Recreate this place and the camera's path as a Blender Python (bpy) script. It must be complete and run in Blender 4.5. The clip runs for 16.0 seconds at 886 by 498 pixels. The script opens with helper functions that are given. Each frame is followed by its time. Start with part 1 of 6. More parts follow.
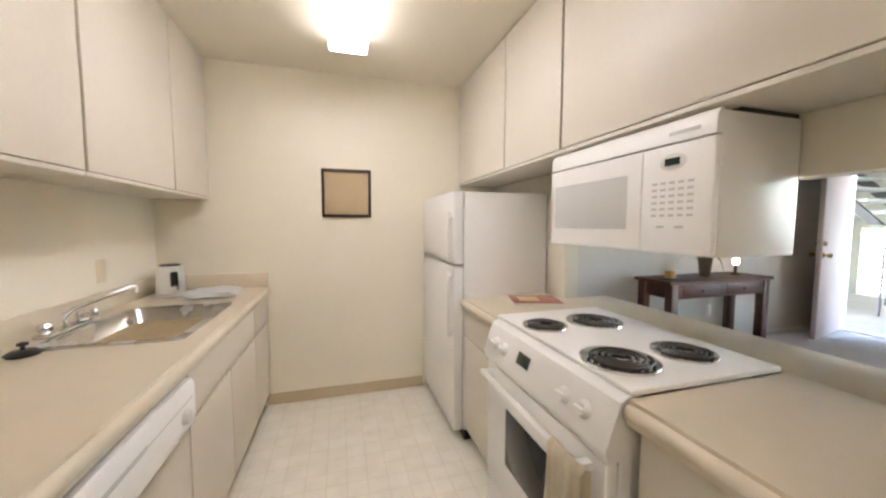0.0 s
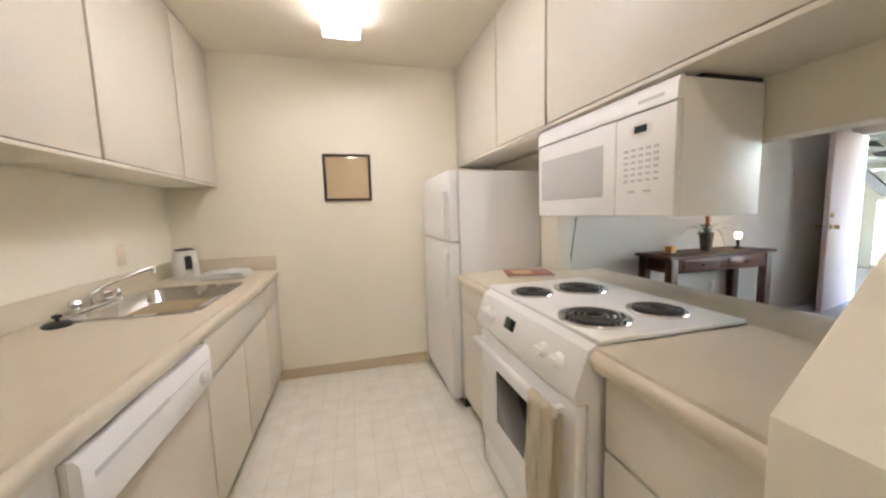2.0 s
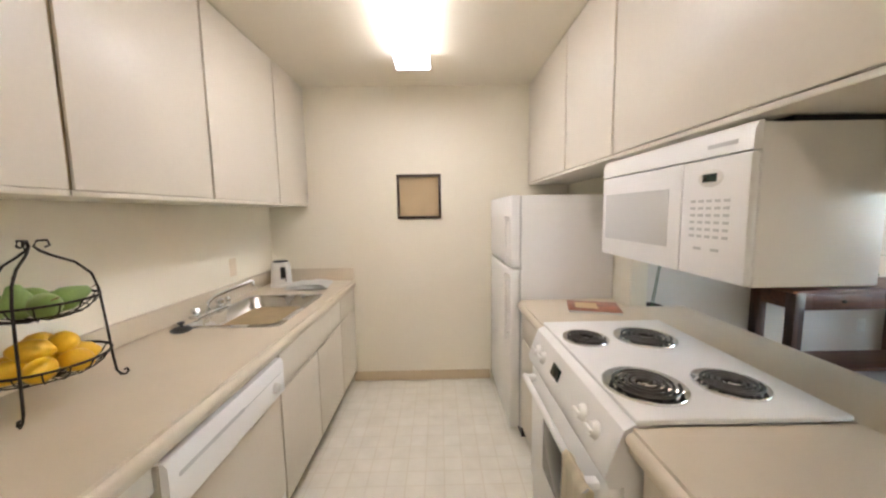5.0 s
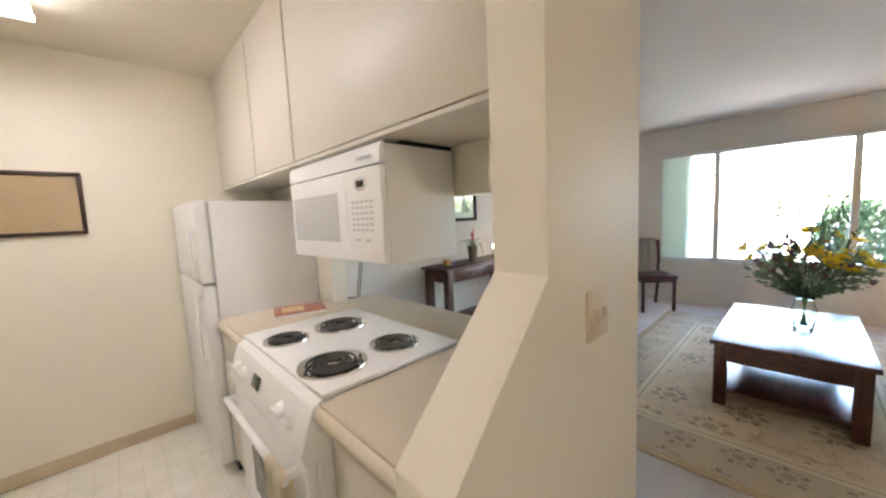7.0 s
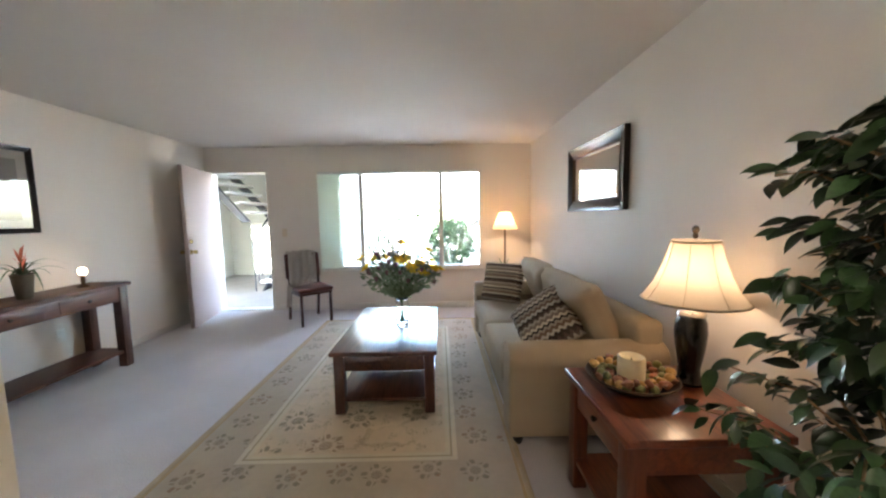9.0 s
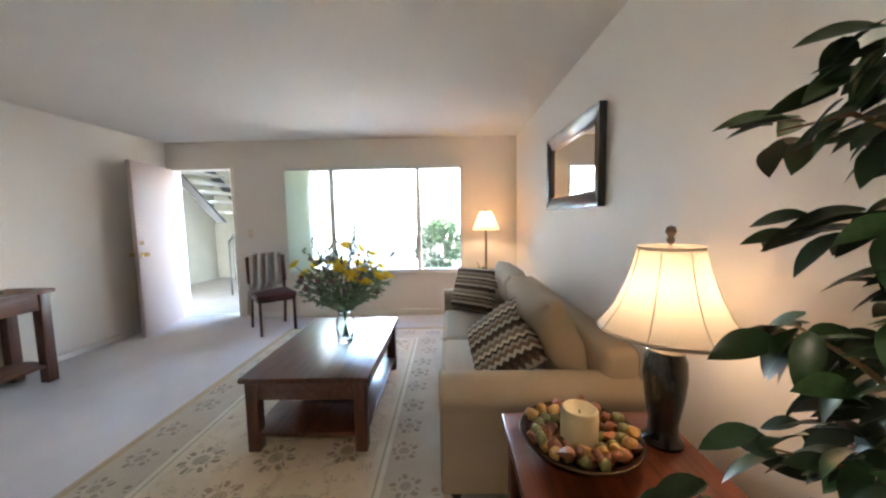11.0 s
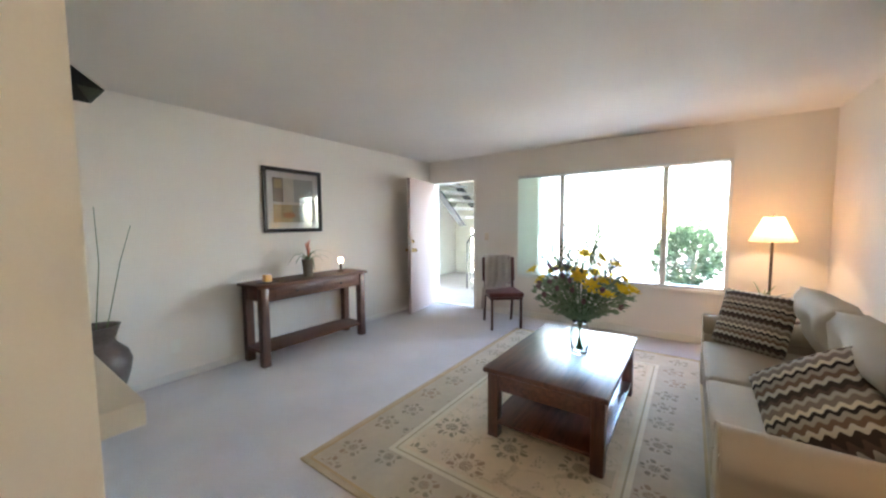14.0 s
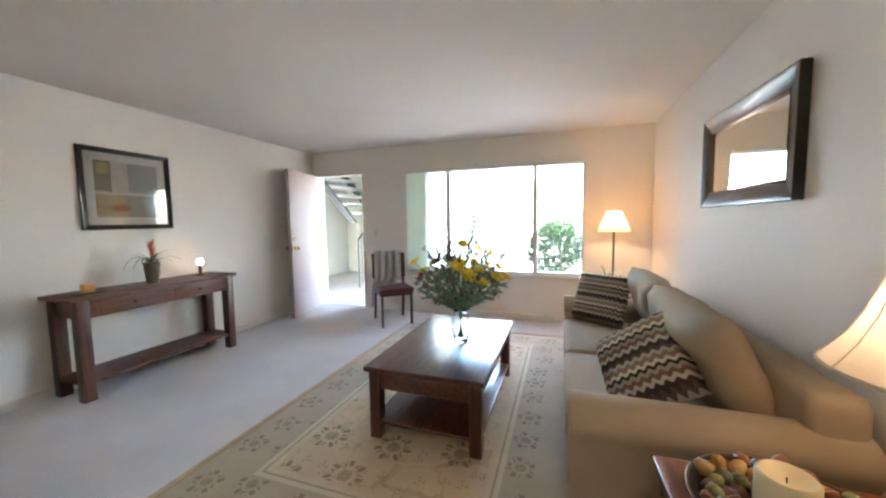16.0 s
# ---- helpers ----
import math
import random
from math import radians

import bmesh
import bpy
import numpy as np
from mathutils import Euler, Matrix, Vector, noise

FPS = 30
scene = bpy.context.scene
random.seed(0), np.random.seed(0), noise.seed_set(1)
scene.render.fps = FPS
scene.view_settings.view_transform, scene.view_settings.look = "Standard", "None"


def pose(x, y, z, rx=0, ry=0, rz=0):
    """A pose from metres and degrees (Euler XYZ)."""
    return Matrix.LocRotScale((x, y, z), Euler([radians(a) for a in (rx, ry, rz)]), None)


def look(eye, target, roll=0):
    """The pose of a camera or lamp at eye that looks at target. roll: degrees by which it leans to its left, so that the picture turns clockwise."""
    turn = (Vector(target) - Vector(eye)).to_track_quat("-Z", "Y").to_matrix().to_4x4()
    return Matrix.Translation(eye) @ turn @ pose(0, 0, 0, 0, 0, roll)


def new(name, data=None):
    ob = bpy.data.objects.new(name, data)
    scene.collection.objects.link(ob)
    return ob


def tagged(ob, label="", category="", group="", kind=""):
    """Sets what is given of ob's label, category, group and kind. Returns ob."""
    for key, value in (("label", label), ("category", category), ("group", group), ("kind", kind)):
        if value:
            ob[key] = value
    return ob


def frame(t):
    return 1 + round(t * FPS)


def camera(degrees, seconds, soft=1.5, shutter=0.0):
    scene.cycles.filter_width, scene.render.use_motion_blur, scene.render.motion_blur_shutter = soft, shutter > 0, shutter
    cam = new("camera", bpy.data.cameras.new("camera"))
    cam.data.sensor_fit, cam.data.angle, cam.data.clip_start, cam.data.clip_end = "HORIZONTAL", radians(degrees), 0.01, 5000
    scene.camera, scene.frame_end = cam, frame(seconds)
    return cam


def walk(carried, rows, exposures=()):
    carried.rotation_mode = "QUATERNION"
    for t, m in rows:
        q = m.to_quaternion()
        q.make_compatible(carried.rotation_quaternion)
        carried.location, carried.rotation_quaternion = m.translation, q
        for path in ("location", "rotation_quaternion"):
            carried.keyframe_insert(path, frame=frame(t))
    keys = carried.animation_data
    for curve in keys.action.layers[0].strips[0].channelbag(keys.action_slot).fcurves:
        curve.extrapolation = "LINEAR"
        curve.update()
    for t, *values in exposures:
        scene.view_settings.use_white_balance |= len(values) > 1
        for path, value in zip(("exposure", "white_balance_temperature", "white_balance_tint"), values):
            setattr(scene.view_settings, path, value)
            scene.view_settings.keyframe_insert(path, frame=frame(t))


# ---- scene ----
cam = camera(103.9, 16.0, soft=2.3)
PATH = [
    (0, (0.19, 0.091, 1.29), (0.755, 2.005, 1.152), 0.1),
    (0.5, (0.201, 0.063, 1.265), (0.95, 1.912, 1.117), -0.5),
    (1, (0.204, 0.035, 1.239), (1.042, 1.841, 1.054), -0.5),
    (1.5, (0.212, 0.007, 1.23), (0.969, 1.848, 1.044), -0.7),
    (2, (0.241, -0.015, 1.238), (0.748, 1.908, 1.029), -1.6),
    (2.5, (0.293, -0.027, 1.266), (0.554, 1.942, 1.028), -1.6),
    (3, (0.332, -0.028, 1.295), (0.376, 1.952, 1.014), -1.6),
    (5.5, (0.415, -0.044, 1.399), (0.433, 1.948, 1.224), -0.9),
    (6, (0.441, -0.073, 1.395), (0.81, 1.887, 1.253), -0.9),
    (6.5, (0.461, -0.1, 1.373), (1.375, 1.671, 1.205), -1.5),
    (7, (0.493, -0.139, 1.356), (1.87, 1.299, 1.161), -2.7),
    (7.5, (0.595, -0.209, 1.337), (2.273, 0.853, 1.093), -2.6),
    (8, (0.747, -0.286, 1.352), (2.582, 0.472, 1.107), -2.4),
    (8.5, (0.889, -0.387, 1.362), (2.833, 0.029, 1.145), -1.8),
    (9, (1.054, -0.489, 1.343), (3.045, -0.505, 1.157), -1.0),
    (11.5, (1.496, -0.943, 1.322), (3.487, -0.859, 1.146), -1.0),
    (12, (1.502, -0.915, 1.322), (3.467, -0.581, 1.166), -0.6),
    (12.5, (1.493, -0.875, 1.325), (3.403, -0.301, 1.176), -0.5),
    (13, (1.478, -0.831, 1.333), (3.317, -0.059, 1.183), -0.2),
    (13.5, (1.456, -0.79, 1.331), (3.183, 0.209, 1.187), -0.4),
    (14, (1.431, -0.759, 1.347), (3.054, 0.4, 1.202), -0.4),
    (14.5, (1.443, -0.765, 1.336), (2.99, 0.492, 1.177), -0.4),
    (15, (1.478, -0.811, 1.32), (3.064, 0.397, 1.167), -0.1),
    (15.5, (1.518, -0.845, 1.311), (3.244, 0.154, 1.16), -0.5),
    (16, (1.567, -0.828, 1.299), (3.454, -0.183, 1.14), -0.8),
]
walk(cam, [(t, look(eye, target, roll)) for t, eye, target, roll in PATH],
     exposures=[(0.0, 5.47), (6.5, 5.47), (8.5, 5.5), (9.2, 5.4), (11.5, 5.55), (13.0, 5.65), (16.0, 5.65)])

# ---- world and lights ----
world = bpy.data.worlds.new("daylight")
scene.world = world
world.use_nodes = True
sky = world.node_tree.nodes.new("ShaderNodeTexSky")
sky.sky_type, sky.sun_disc = "NISHITA", False
sky.sun_elevation, sky.sun_rotation = radians(60), radians(299.7)
sky.air_density, sky.dust_density = 1.2, 2.0
back = world.node_tree.nodes["Background"]
back.inputs["Strength"].default_value = 0.15
world.node_tree.links.new(sky.outputs[0], back.inputs[0])


def lamp_light(name, kind, place, watts, colour, size=0.03):
    data = bpy.data.lights.new(name, kind)
    data.energy, data.color = watts, colour
    data.shadow_soft_size = size
    ob = new(name, data)
    ob.matrix_world = Matrix.Translation(place)
    return ob


sun_data = bpy.data.lights.new("sun", "SUN")
sun_data.energy, sun_data.angle, sun_data.color = 4.6, radians(0.6), (1, 0.95, 0.87)
sun = new("sun", sun_data)
sun.matrix_world = look((-7, 4, 14), (0, 0, 0))
WARM = (1.0, 0.69, 0.44)
lamp_light("table_lamp_bulb", "POINT", (2.55, -1.60, 1.07), 0.072, WARM, 0.035)
lamp_light("floor_lamp_bulb", "POINT", (5.75, -1.37, 1.28), 0.27, WARM, 0.035)

# ---- materials ----


def nodes_of(name):
    m = bpy.data.materials.new(name)
    m.use_nodes = True
    t = m.node_tree
    return m, t, t.nodes["Principled BSDF"]


def add(t, kind, **values):
    n = t.nodes.new(kind)
    for key, value in values.items():
        n.inputs[key.replace("_", " ")].default_value = value
    return n


def ramp(t, stops, constant=False):
    n = t.nodes.new("ShaderNodeValToRGB")
    e = n.color_ramp.elements
    n.color_ramp.interpolation = "CONSTANT" if constant else "LINEAR"
    e[0].position, e[0].color = stops[0][0], (*stops[0][1], 1)
    e[1].position, e[1].color = stops[-1][0], (*stops[-1][1], 1)
    for p, c in stops[1:-1]:
        x = e.new(p)
        x.color = (*c, 1)
    return n


def shade_of(c, k):
    return tuple(min(1.0, v * k) for v in c)


def mat(name, colour, rough=0.5, metal=0.0, var=0.08, scale=3.0, fine=120.0, bump=0.1, stretch=(1, 1, 1), coat=0.0, random_hue=0.0, spec=0.5):
    """A surface with broad variation, fine grain and a little relief."""
    m, t, b = nodes_of(name)
    link = t.links.new
    co = t.nodes.new("ShaderNodeTexCoord")
    mp = t.nodes.new("ShaderNodeMapping")
    mp.inputs["Scale"].default_value = stretch
    link(co.outputs["Object"], mp.inputs["Vector"])
    broad = add(t, "ShaderNodeTexNoise", Scale=scale, Detail=4.0)
    grain = add(t, "ShaderNodeTexNoise", Scale=fine, Detail=3.0)
    link(mp.outputs[0], broad.inputs["Vector"])
    link(mp.outputs[0], grain.inputs["Vector"])
    mixed = t.nodes.new("ShaderNodeMath")
    mixed.operation = "MULTIPLY_ADD"
    link(grain.outputs[0], mixed.inputs[0])
    mixed.inputs[1].default_value = 0.4
    half = t.nodes.new("ShaderNodeMath")
    half.operation = "MULTIPLY"
    half.inputs[1].default_value = 0.6
    link(broad.outputs[0], half.inputs[0])
    link(half.outputs[0], mixed.inputs[2])
    r = ramp(t, [(0.3, shade_of(colour, 1 - var)), (0.7, shade_of(colour, 1 + var))])
    link(mixed.outputs[0], r.inputs[0])
    out = r.outputs[0]
    if random_hue:
        info = t.nodes.new("ShaderNodeObjectInfo")
        hs = t.nodes.new("ShaderNodeHueSaturation")
        span = t.nodes.new("ShaderNodeMapRange")
        span.inputs["To Min"].default_value, span.inputs["To Max"].default_value = 1 - random_hue, 1 + random_hue
        link(info.outputs["Random"], span.inputs["Value"])
        link(span.outputs[0], hs.inputs["Value"])
        link(out, hs.inputs["Color"])
        out = hs.outputs[0]
    link(out, b.inputs["Base Color"])
    rr = t.nodes.new("ShaderNodeMapRange")
    rr.inputs["To Min"].default_value, rr.inputs["To Max"].default_value = max(0.02, rough - 0.07), min(1, rough + 0.07)
    link(broad.outputs[0], rr.inputs["Value"])
    link(rr.outputs[0], b.inputs["Roughness"])
    b.inputs["Metallic"].default_value = metal
    b.inputs["Coat Weight"].default_value = coat
    b.inputs["Specular IOR Level"].default_value = spec
    if bump:
        bp = add(t, "ShaderNodeBump", Strength=bump, Distance=0.004)
        link(grain.outputs[0], bp.inputs["Height"])
        link(bp.outputs[0], b.inputs["Normal"])
    return m


def emitter(name, colour, strength):
    m, t, b = nodes_of(name)
    b.inputs["Base Color"].default_value = (0.8, 0.8, 0.8, 1)
    b.inputs["Emission Color"].default_value = (*colour, 1)
    b.inputs["Emission Strength"].default_value = strength
    return m


def glass(name, colour=(1, 1, 1), rough=0.0, ior=1.45):
    m, t, b = nodes_of(name)
    b.inputs["Base Color"].default_value = (*colour, 1)
    b.inputs["Roughness"].default_value, b.inputs["IOR"].default_value = rough, ior
    b.inputs["Transmission Weight"].default_value = 1
    return m


def cloth_shade(name, colour, through_share=0.5):
    """Thin lampshade cloth that lets light through."""
    m, t, b = nodes_of(name)
    link = t.links.new
    weave = add(t, "ShaderNodeTexNoise", Scale=90.0, Detail=3.0)
    r = ramp(t, [(0.3, shade_of(colour, 0.92)), (0.7, colour)])
    link(weave.outputs[0], r.inputs[0])
    d, tr, mx = t.nodes.new("ShaderNodeBsdfDiffuse"), t.nodes.new("ShaderNodeBsdfTranslucent"), t.nodes.new("ShaderNodeMixShader")
    link(r.outputs[0], d.inputs[0])
    link(r.outputs[0], tr.inputs[0])
    mx.inputs[0].default_value = through_share
    link(d.outputs[0], mx.inputs[1])
    link(tr.outputs[0], mx.inputs[2])
    link(mx.outputs[0], t.nodes["Material Output"].inputs[0])
    return m


def wood(name, dark, light, rough=0.3, along="x", coat=0.3):
    s = {"x": (1.2, 14, 14), "y": (14, 1.2, 14), "z": (14, 14, 1.2)}[along]
    m, t, b = nodes_of(name)
    link = t.links.new
    co, mp = t.nodes.new("ShaderNodeTexCoord"), t.nodes.new("ShaderNodeMapping")
    mp.inputs["Scale"].default_value = s
    link(co.outputs["Object"], mp.inputs[0])
    g = add(t, "ShaderNodeTexNoise", Scale=2.5, Detail=8.0, Roughness=0.65, Distortion=0.6)
    link(mp.outputs[0], g.inputs["Vector"])
    r = ramp(t, [(0.32, dark), (0.5, tuple((a + c) / 2 for a, c in zip(dark, light))), (0.72, light)])
    link(g.outputs[0], r.inputs[0])
    link(r.outputs[0], b.inputs["Base Color"])
    bp = add(t, "ShaderNodeBump", Strength=0.12, Distance=0.003)
    link(g.outputs[0], bp.inputs["Height"])
    link(bp.outputs[0], b.inputs["Normal"])
    b.inputs["Roughness"].default_value, b.inputs["Coat Weight"].default_value = rough, coat
    b.inputs["Coat Roughness"].default_value = 0.24
    return m


CREAM_WALL = mat("cream_wall_paint", (0.85, 0.795, 0.66), 0.55, var=0.025, scale=2, fine=160, bump=0.12)
WALL = mat("off_white_wall_paint", (0.80, 0.74, 0.66), 0.6, var=0.025, scale=1.5, fine=160, bump=0.12)
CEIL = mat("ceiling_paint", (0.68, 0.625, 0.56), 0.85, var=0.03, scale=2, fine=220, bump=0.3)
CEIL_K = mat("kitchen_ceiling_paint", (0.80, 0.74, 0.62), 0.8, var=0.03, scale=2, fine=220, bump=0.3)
CABINET = mat("cream_cabinet_paint", (0.755, 0.70, 0.60), 0.38, var=0.025, scale=3, fine=60, bump=0.05)
CAB_EDGE = mat("worn_tan_cabinet_edge", (0.42, 0.32, 0.18), 0.6, var=0.2, scale=12)
LAMINATE = mat("beige_laminate", (0.68, 0.59, 0.455), 0.32, var=0.05, scale=5, fine=300, bump=0.02)
ENAMEL = mat("white_enamel", (0.89, 0.88, 0.86), 0.34, var=0.015, bump=0.0)
FRIDGE = mat("textured_white_steel", (0.86, 0.845, 0.82), 0.34, var=0.015, fine=380, bump=0.2)
PLASTIC = mat("white_plastic", (0.78, 0.76, 0.72), 0.35, var=0.02, bump=0.0)
GREYP = mat("grey_mesh_window", (0.60, 0.60, 0.58), 0.3, var=0.03, fine=400)
DARKGLASS = mat("dark_oven_glass", (0.02, 0.02, 0.02), 0.12, var=0.1, bump=0, spec=0.25)
BLACKM = mat("black_plastic", (0.02, 0.02, 0.022), 0.4, var=0.1)
DISPLAY = mat("dark_display", (0.02, 0.035, 0.03), 0.12, bump=0)
CHROME = mat("polished_chrome", (0.75, 0.75, 0.76), 0.1, 1.0, var=0.03, bump=0)
STEEL = mat("brushed_stainless", (0.60, 0.58, 0.55), 0.27, 1.0, var=0.06, fine=200, bump=0.04)
COIL = mat("burner_coil", (0.075, 0.07, 0.065), 0.42, 0.4, var=0.3)
IRON = mat("wrought_iron", (0.035, 0.028, 0.022), 0.5, 0.6, var=0.25, fine=300, bump=0.2)
MAHOGANY = wood("mahogany", (0.045, 0.012, 0.006), (0.15, 0.048, 0.022), 0.3, "x", 1.0)
MAHOGANY_Z = wood("mahogany_upright", (0.042, 0.012, 0.007), (0.13, 0.045, 0.022), 0.35, "z", 0.3)
CHERRY = wood("cherry", (0.12, 0.025, 0.010), (0.30, 0.075, 0.025), 0.28, "x", 0.4)
CHERRY_Z = wood("cherry_upright", (0.09, 0.02, 0.008), (0.22, 0.055, 0.02), 0.35, "z", 0.2)
CONSOLE = wood("walnut_stain", (0.065, 0.021, 0.010), (0.19, 0.066, 0.028), 0.48, "x", 0.05)
CONSOLE_Z = wood("walnut_stain_upright", (0.05, 0.018, 0.010), (0.14, 0.055, 0.03), 0.4, "z", 0.15)
CHAIRW = wood("dark_chair_wood", (0.03, 0.009, 0.006), (0.085, 0.026, 0.016), 0.35, "z", 0.2)
LEATHER = mat("oxblood_leather", (0.085, 0.022, 0.018), 0.4, var=0.15, fine=90, bump=0.25)
SOFA = mat("tan_sofa_fabric", (0.42, 0.335, 0.235), 0.75, var=0.07, scale=4, fine=420, bump=0.3, spec=0.25)
BINDING = mat("tan_rug_binding", (0.50, 0.39, 0.25), 0.9, var=0.15, scale=9, fine=300, bump=0.5)
THROW = mat("taupe_knit", (0.54, 0.47, 0.40), 0.95, var=0.12, fine=260, bump=0.6)
BLACKF = mat("black_frame_lacquer", (0.016, 0.013, 0.012), 0.32, var=0.2, coat=0.3)
MATBOARD = mat("pale_matboard", (0.66, 0.65, 0.60), 0.8, var=0.03)
BROWNF = mat("dark_brown_frame", (0.05, 0.025, 0.013), 0.42, var=0.25, scale=20)
PAPER = mat("tan_paper", (0.70, 0.53, 0.31), 0.7, var=0.08, scale=9)
WHITEP = mat("white_paper", (0.82, 0.81, 0.78), 0.7, var=0.03)
DOORP = mat("pink_white_door_paint", (0.56, 0.44, 0.41), 0.35, var=0.03, scale=2, bump=0.05)
TRIM = mat("white_trim_paint", (0.80, 0.77, 0.70), 0.4, var=0.03)
BASEB = mat("beige_vinyl_baseboard", (0.60, 0.48, 0.32), 0.5, var=0.05)
ALU = mat("pale_aluminium", (0.70, 0.70, 0.68), 0.4, 0.3, var=0.04)
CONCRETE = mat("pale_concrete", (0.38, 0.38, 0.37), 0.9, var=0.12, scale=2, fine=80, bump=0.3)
# Darker copy of the concrete: the landing's shade is put into its colour.
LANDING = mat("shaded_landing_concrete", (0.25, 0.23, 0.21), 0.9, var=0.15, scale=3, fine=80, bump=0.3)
STUCCO = mat("pale_stucco", (0.46, 0.46, 0.41), 0.9, var=0.05, fine=120, bump=0.5)
STAIRBLUE = mat("blue_grey_steel_paint", (0.03, 0.036, 0.048), 0.5, var=0.15)
TREAD = mat("precast_tread", (0.62, 0.62, 0.60), 0.9, var=0.1, fine=90)
LEAF = mat("dark_glossy_leaf", (0.04, 0.085, 0.03), 0.32, var=0.35, scale=8, bump=0.05, random_hue=0.55)
LEAF2 = mat("silk_foliage", (0.16, 0.23, 0.12), 0.55, var=0.35, scale=14)
BARK = mat("pale_bark", (0.30, 0.19, 0.10), 0.8, var=0.3, scale=15, fine=60, bump=0.6)
STEM = mat("green_stem", (0.07, 0.13, 0.04), 0.6, var=0.2)
ORANGE = mat("orange_petal", (0.75, 0.24, 0.05), 0.6, var=0.2, scale=30)
DUSTY = mat("dusty_mauve_seedhead", (0.22, 0.13, 0.13), 0.8, var=0.3, scale=40)
CORAL = mat("coral_bract", (0.70, 0.17, 0.09), 0.5, var=0.2, scale=30)
LEMON = mat("lemon_skin", (0.85, 0.50, 0.03), 0.42, var=0.1, scale=10, fine=160, bump=0.35)
PEAR = mat("green_pear_skin", (0.24, 0.36, 0.10), 0.45, var=0.2, scale=14, fine=160, bump=0.1)
WAX = mat("ivory_wax", (0.80, 0.68, 0.42), 0.45, var=0.04, bump=0.05)
AMBERWAX = mat("amber_wax", (0.70, 0.34, 0.09), 0.45, var=0.08)
CERAMIC = mat("black_glazed_ceramic", (0.014, 0.013, 0.012), 0.18, var=0.3, coat=0.4)
POT = mat("taupe_pot", (0.17, 0.13, 0.09), 0.6, var=0.2, scale=12)
VASEM = mat("hammered_dark_bronze", (0.10, 0.075, 0.065), 0.42, 0.35, var=0.4, scale=7, fine=60, bump=0.5)
PODS_GREEN = mat("olive_dried_pods", (0.20, 0.20, 0.07), 0.4, var=0.35, scale=30, random_hue=0.4)
PODS_GOLD = mat("golden_dried_pods", (0.52, 0.31, 0.10), 0.4, var=0.3, scale=30, random_hue=0.4)
NUT = mat("dried_pods", (0.30, 0.12, 0.06), 0.45, var=0.35, scale=30, random_hue=0.5)
BOWLM = mat("dark_metal_bowl", (0.07, 0.04, 0.025), 0.3, 0.6, var=0.3)
TOWEL = mat("tan_striped_towel", (0.90, 0.80, 0.63), 0.95, var=0.10, stretch=(1, 6, 0.3), scale=9, fine=200, bump=0.2)
TOWELW = mat("white_folded_cloth", (0.76, 0.75, 0.72), 0.95, var=0.06, fine=200, bump=0.5)
BOOKM = mat("rust_printed_cover", (0.36, 0.13, 0.075), 0.4, var=0.6, scale=16)
SWITCH = mat("ivory_switch_plate", (0.74, 0.63, 0.47), 0.4, var=0.03)
BUSH = mat("shrub_leaf", (0.06, 0.11, 0.05), 0.6, var=0.4, scale=10)
CARP = mat("white_car_paint", (0.75, 0.76, 0.78), 0.2, var=0.02, coat=0.5)
BRONZE = mat("aged_bronze", (0.12, 0.08, 0.05), 0.35, 0.8, var=0.25)
CANDLEHOLD = mat("brass_latch", (0.62, 0.45, 0.2), 0.25, 1.0, var=0.1)
DUSTGREEN = cloth_shade("dusty_green_foliage", (0.27, 0.34, 0.22), 0.5)
YELLOW = cloth_shade("yellow_petal", (0.90, 0.66, 0.07), 0.45)
SHADECLOTH = cloth_shade("cream_shade_cloth", (0.86, 0.78, 0.66))
SHADEPLEAT = cloth_shade("pleated_shade_cloth", (0.84, 0.66, 0.42))
BLIND = cloth_shade("pale_blind_vinyl", (0.84, 0.86, 0.80), 0.7)
PANE = glass("window_glass")
VASEGLASS = glass("clear_vase_glass", (0.93, 0.97, 0.95))
MIRROR = mat("silvered_mirror", (0.88, 0.88, 0.87), 0.02, 1.0, var=0.0, bump=0)
MIRROR.node_tree.nodes["Principled BSDF"].inputs["Roughness"].default_value = 0.0
for l in list(MIRROR.node_tree.links):
    if l.to_socket.name == "Roughness":
        MIRROR.node_tree.links.remove(l)
TUBE = emitter("fluorescent_diffuser", (1.0, 0.96, 1.0), 0.44)
# Glow of the unseen dome added in the hall as warm fill.
DOME = emitter("fill_dome_glass", (1.0, 0.83, 0.67), 0.85)
GLOBE = emitter("glowing_glass_globe", (1.0, 0.72, 0.42), 0.4)


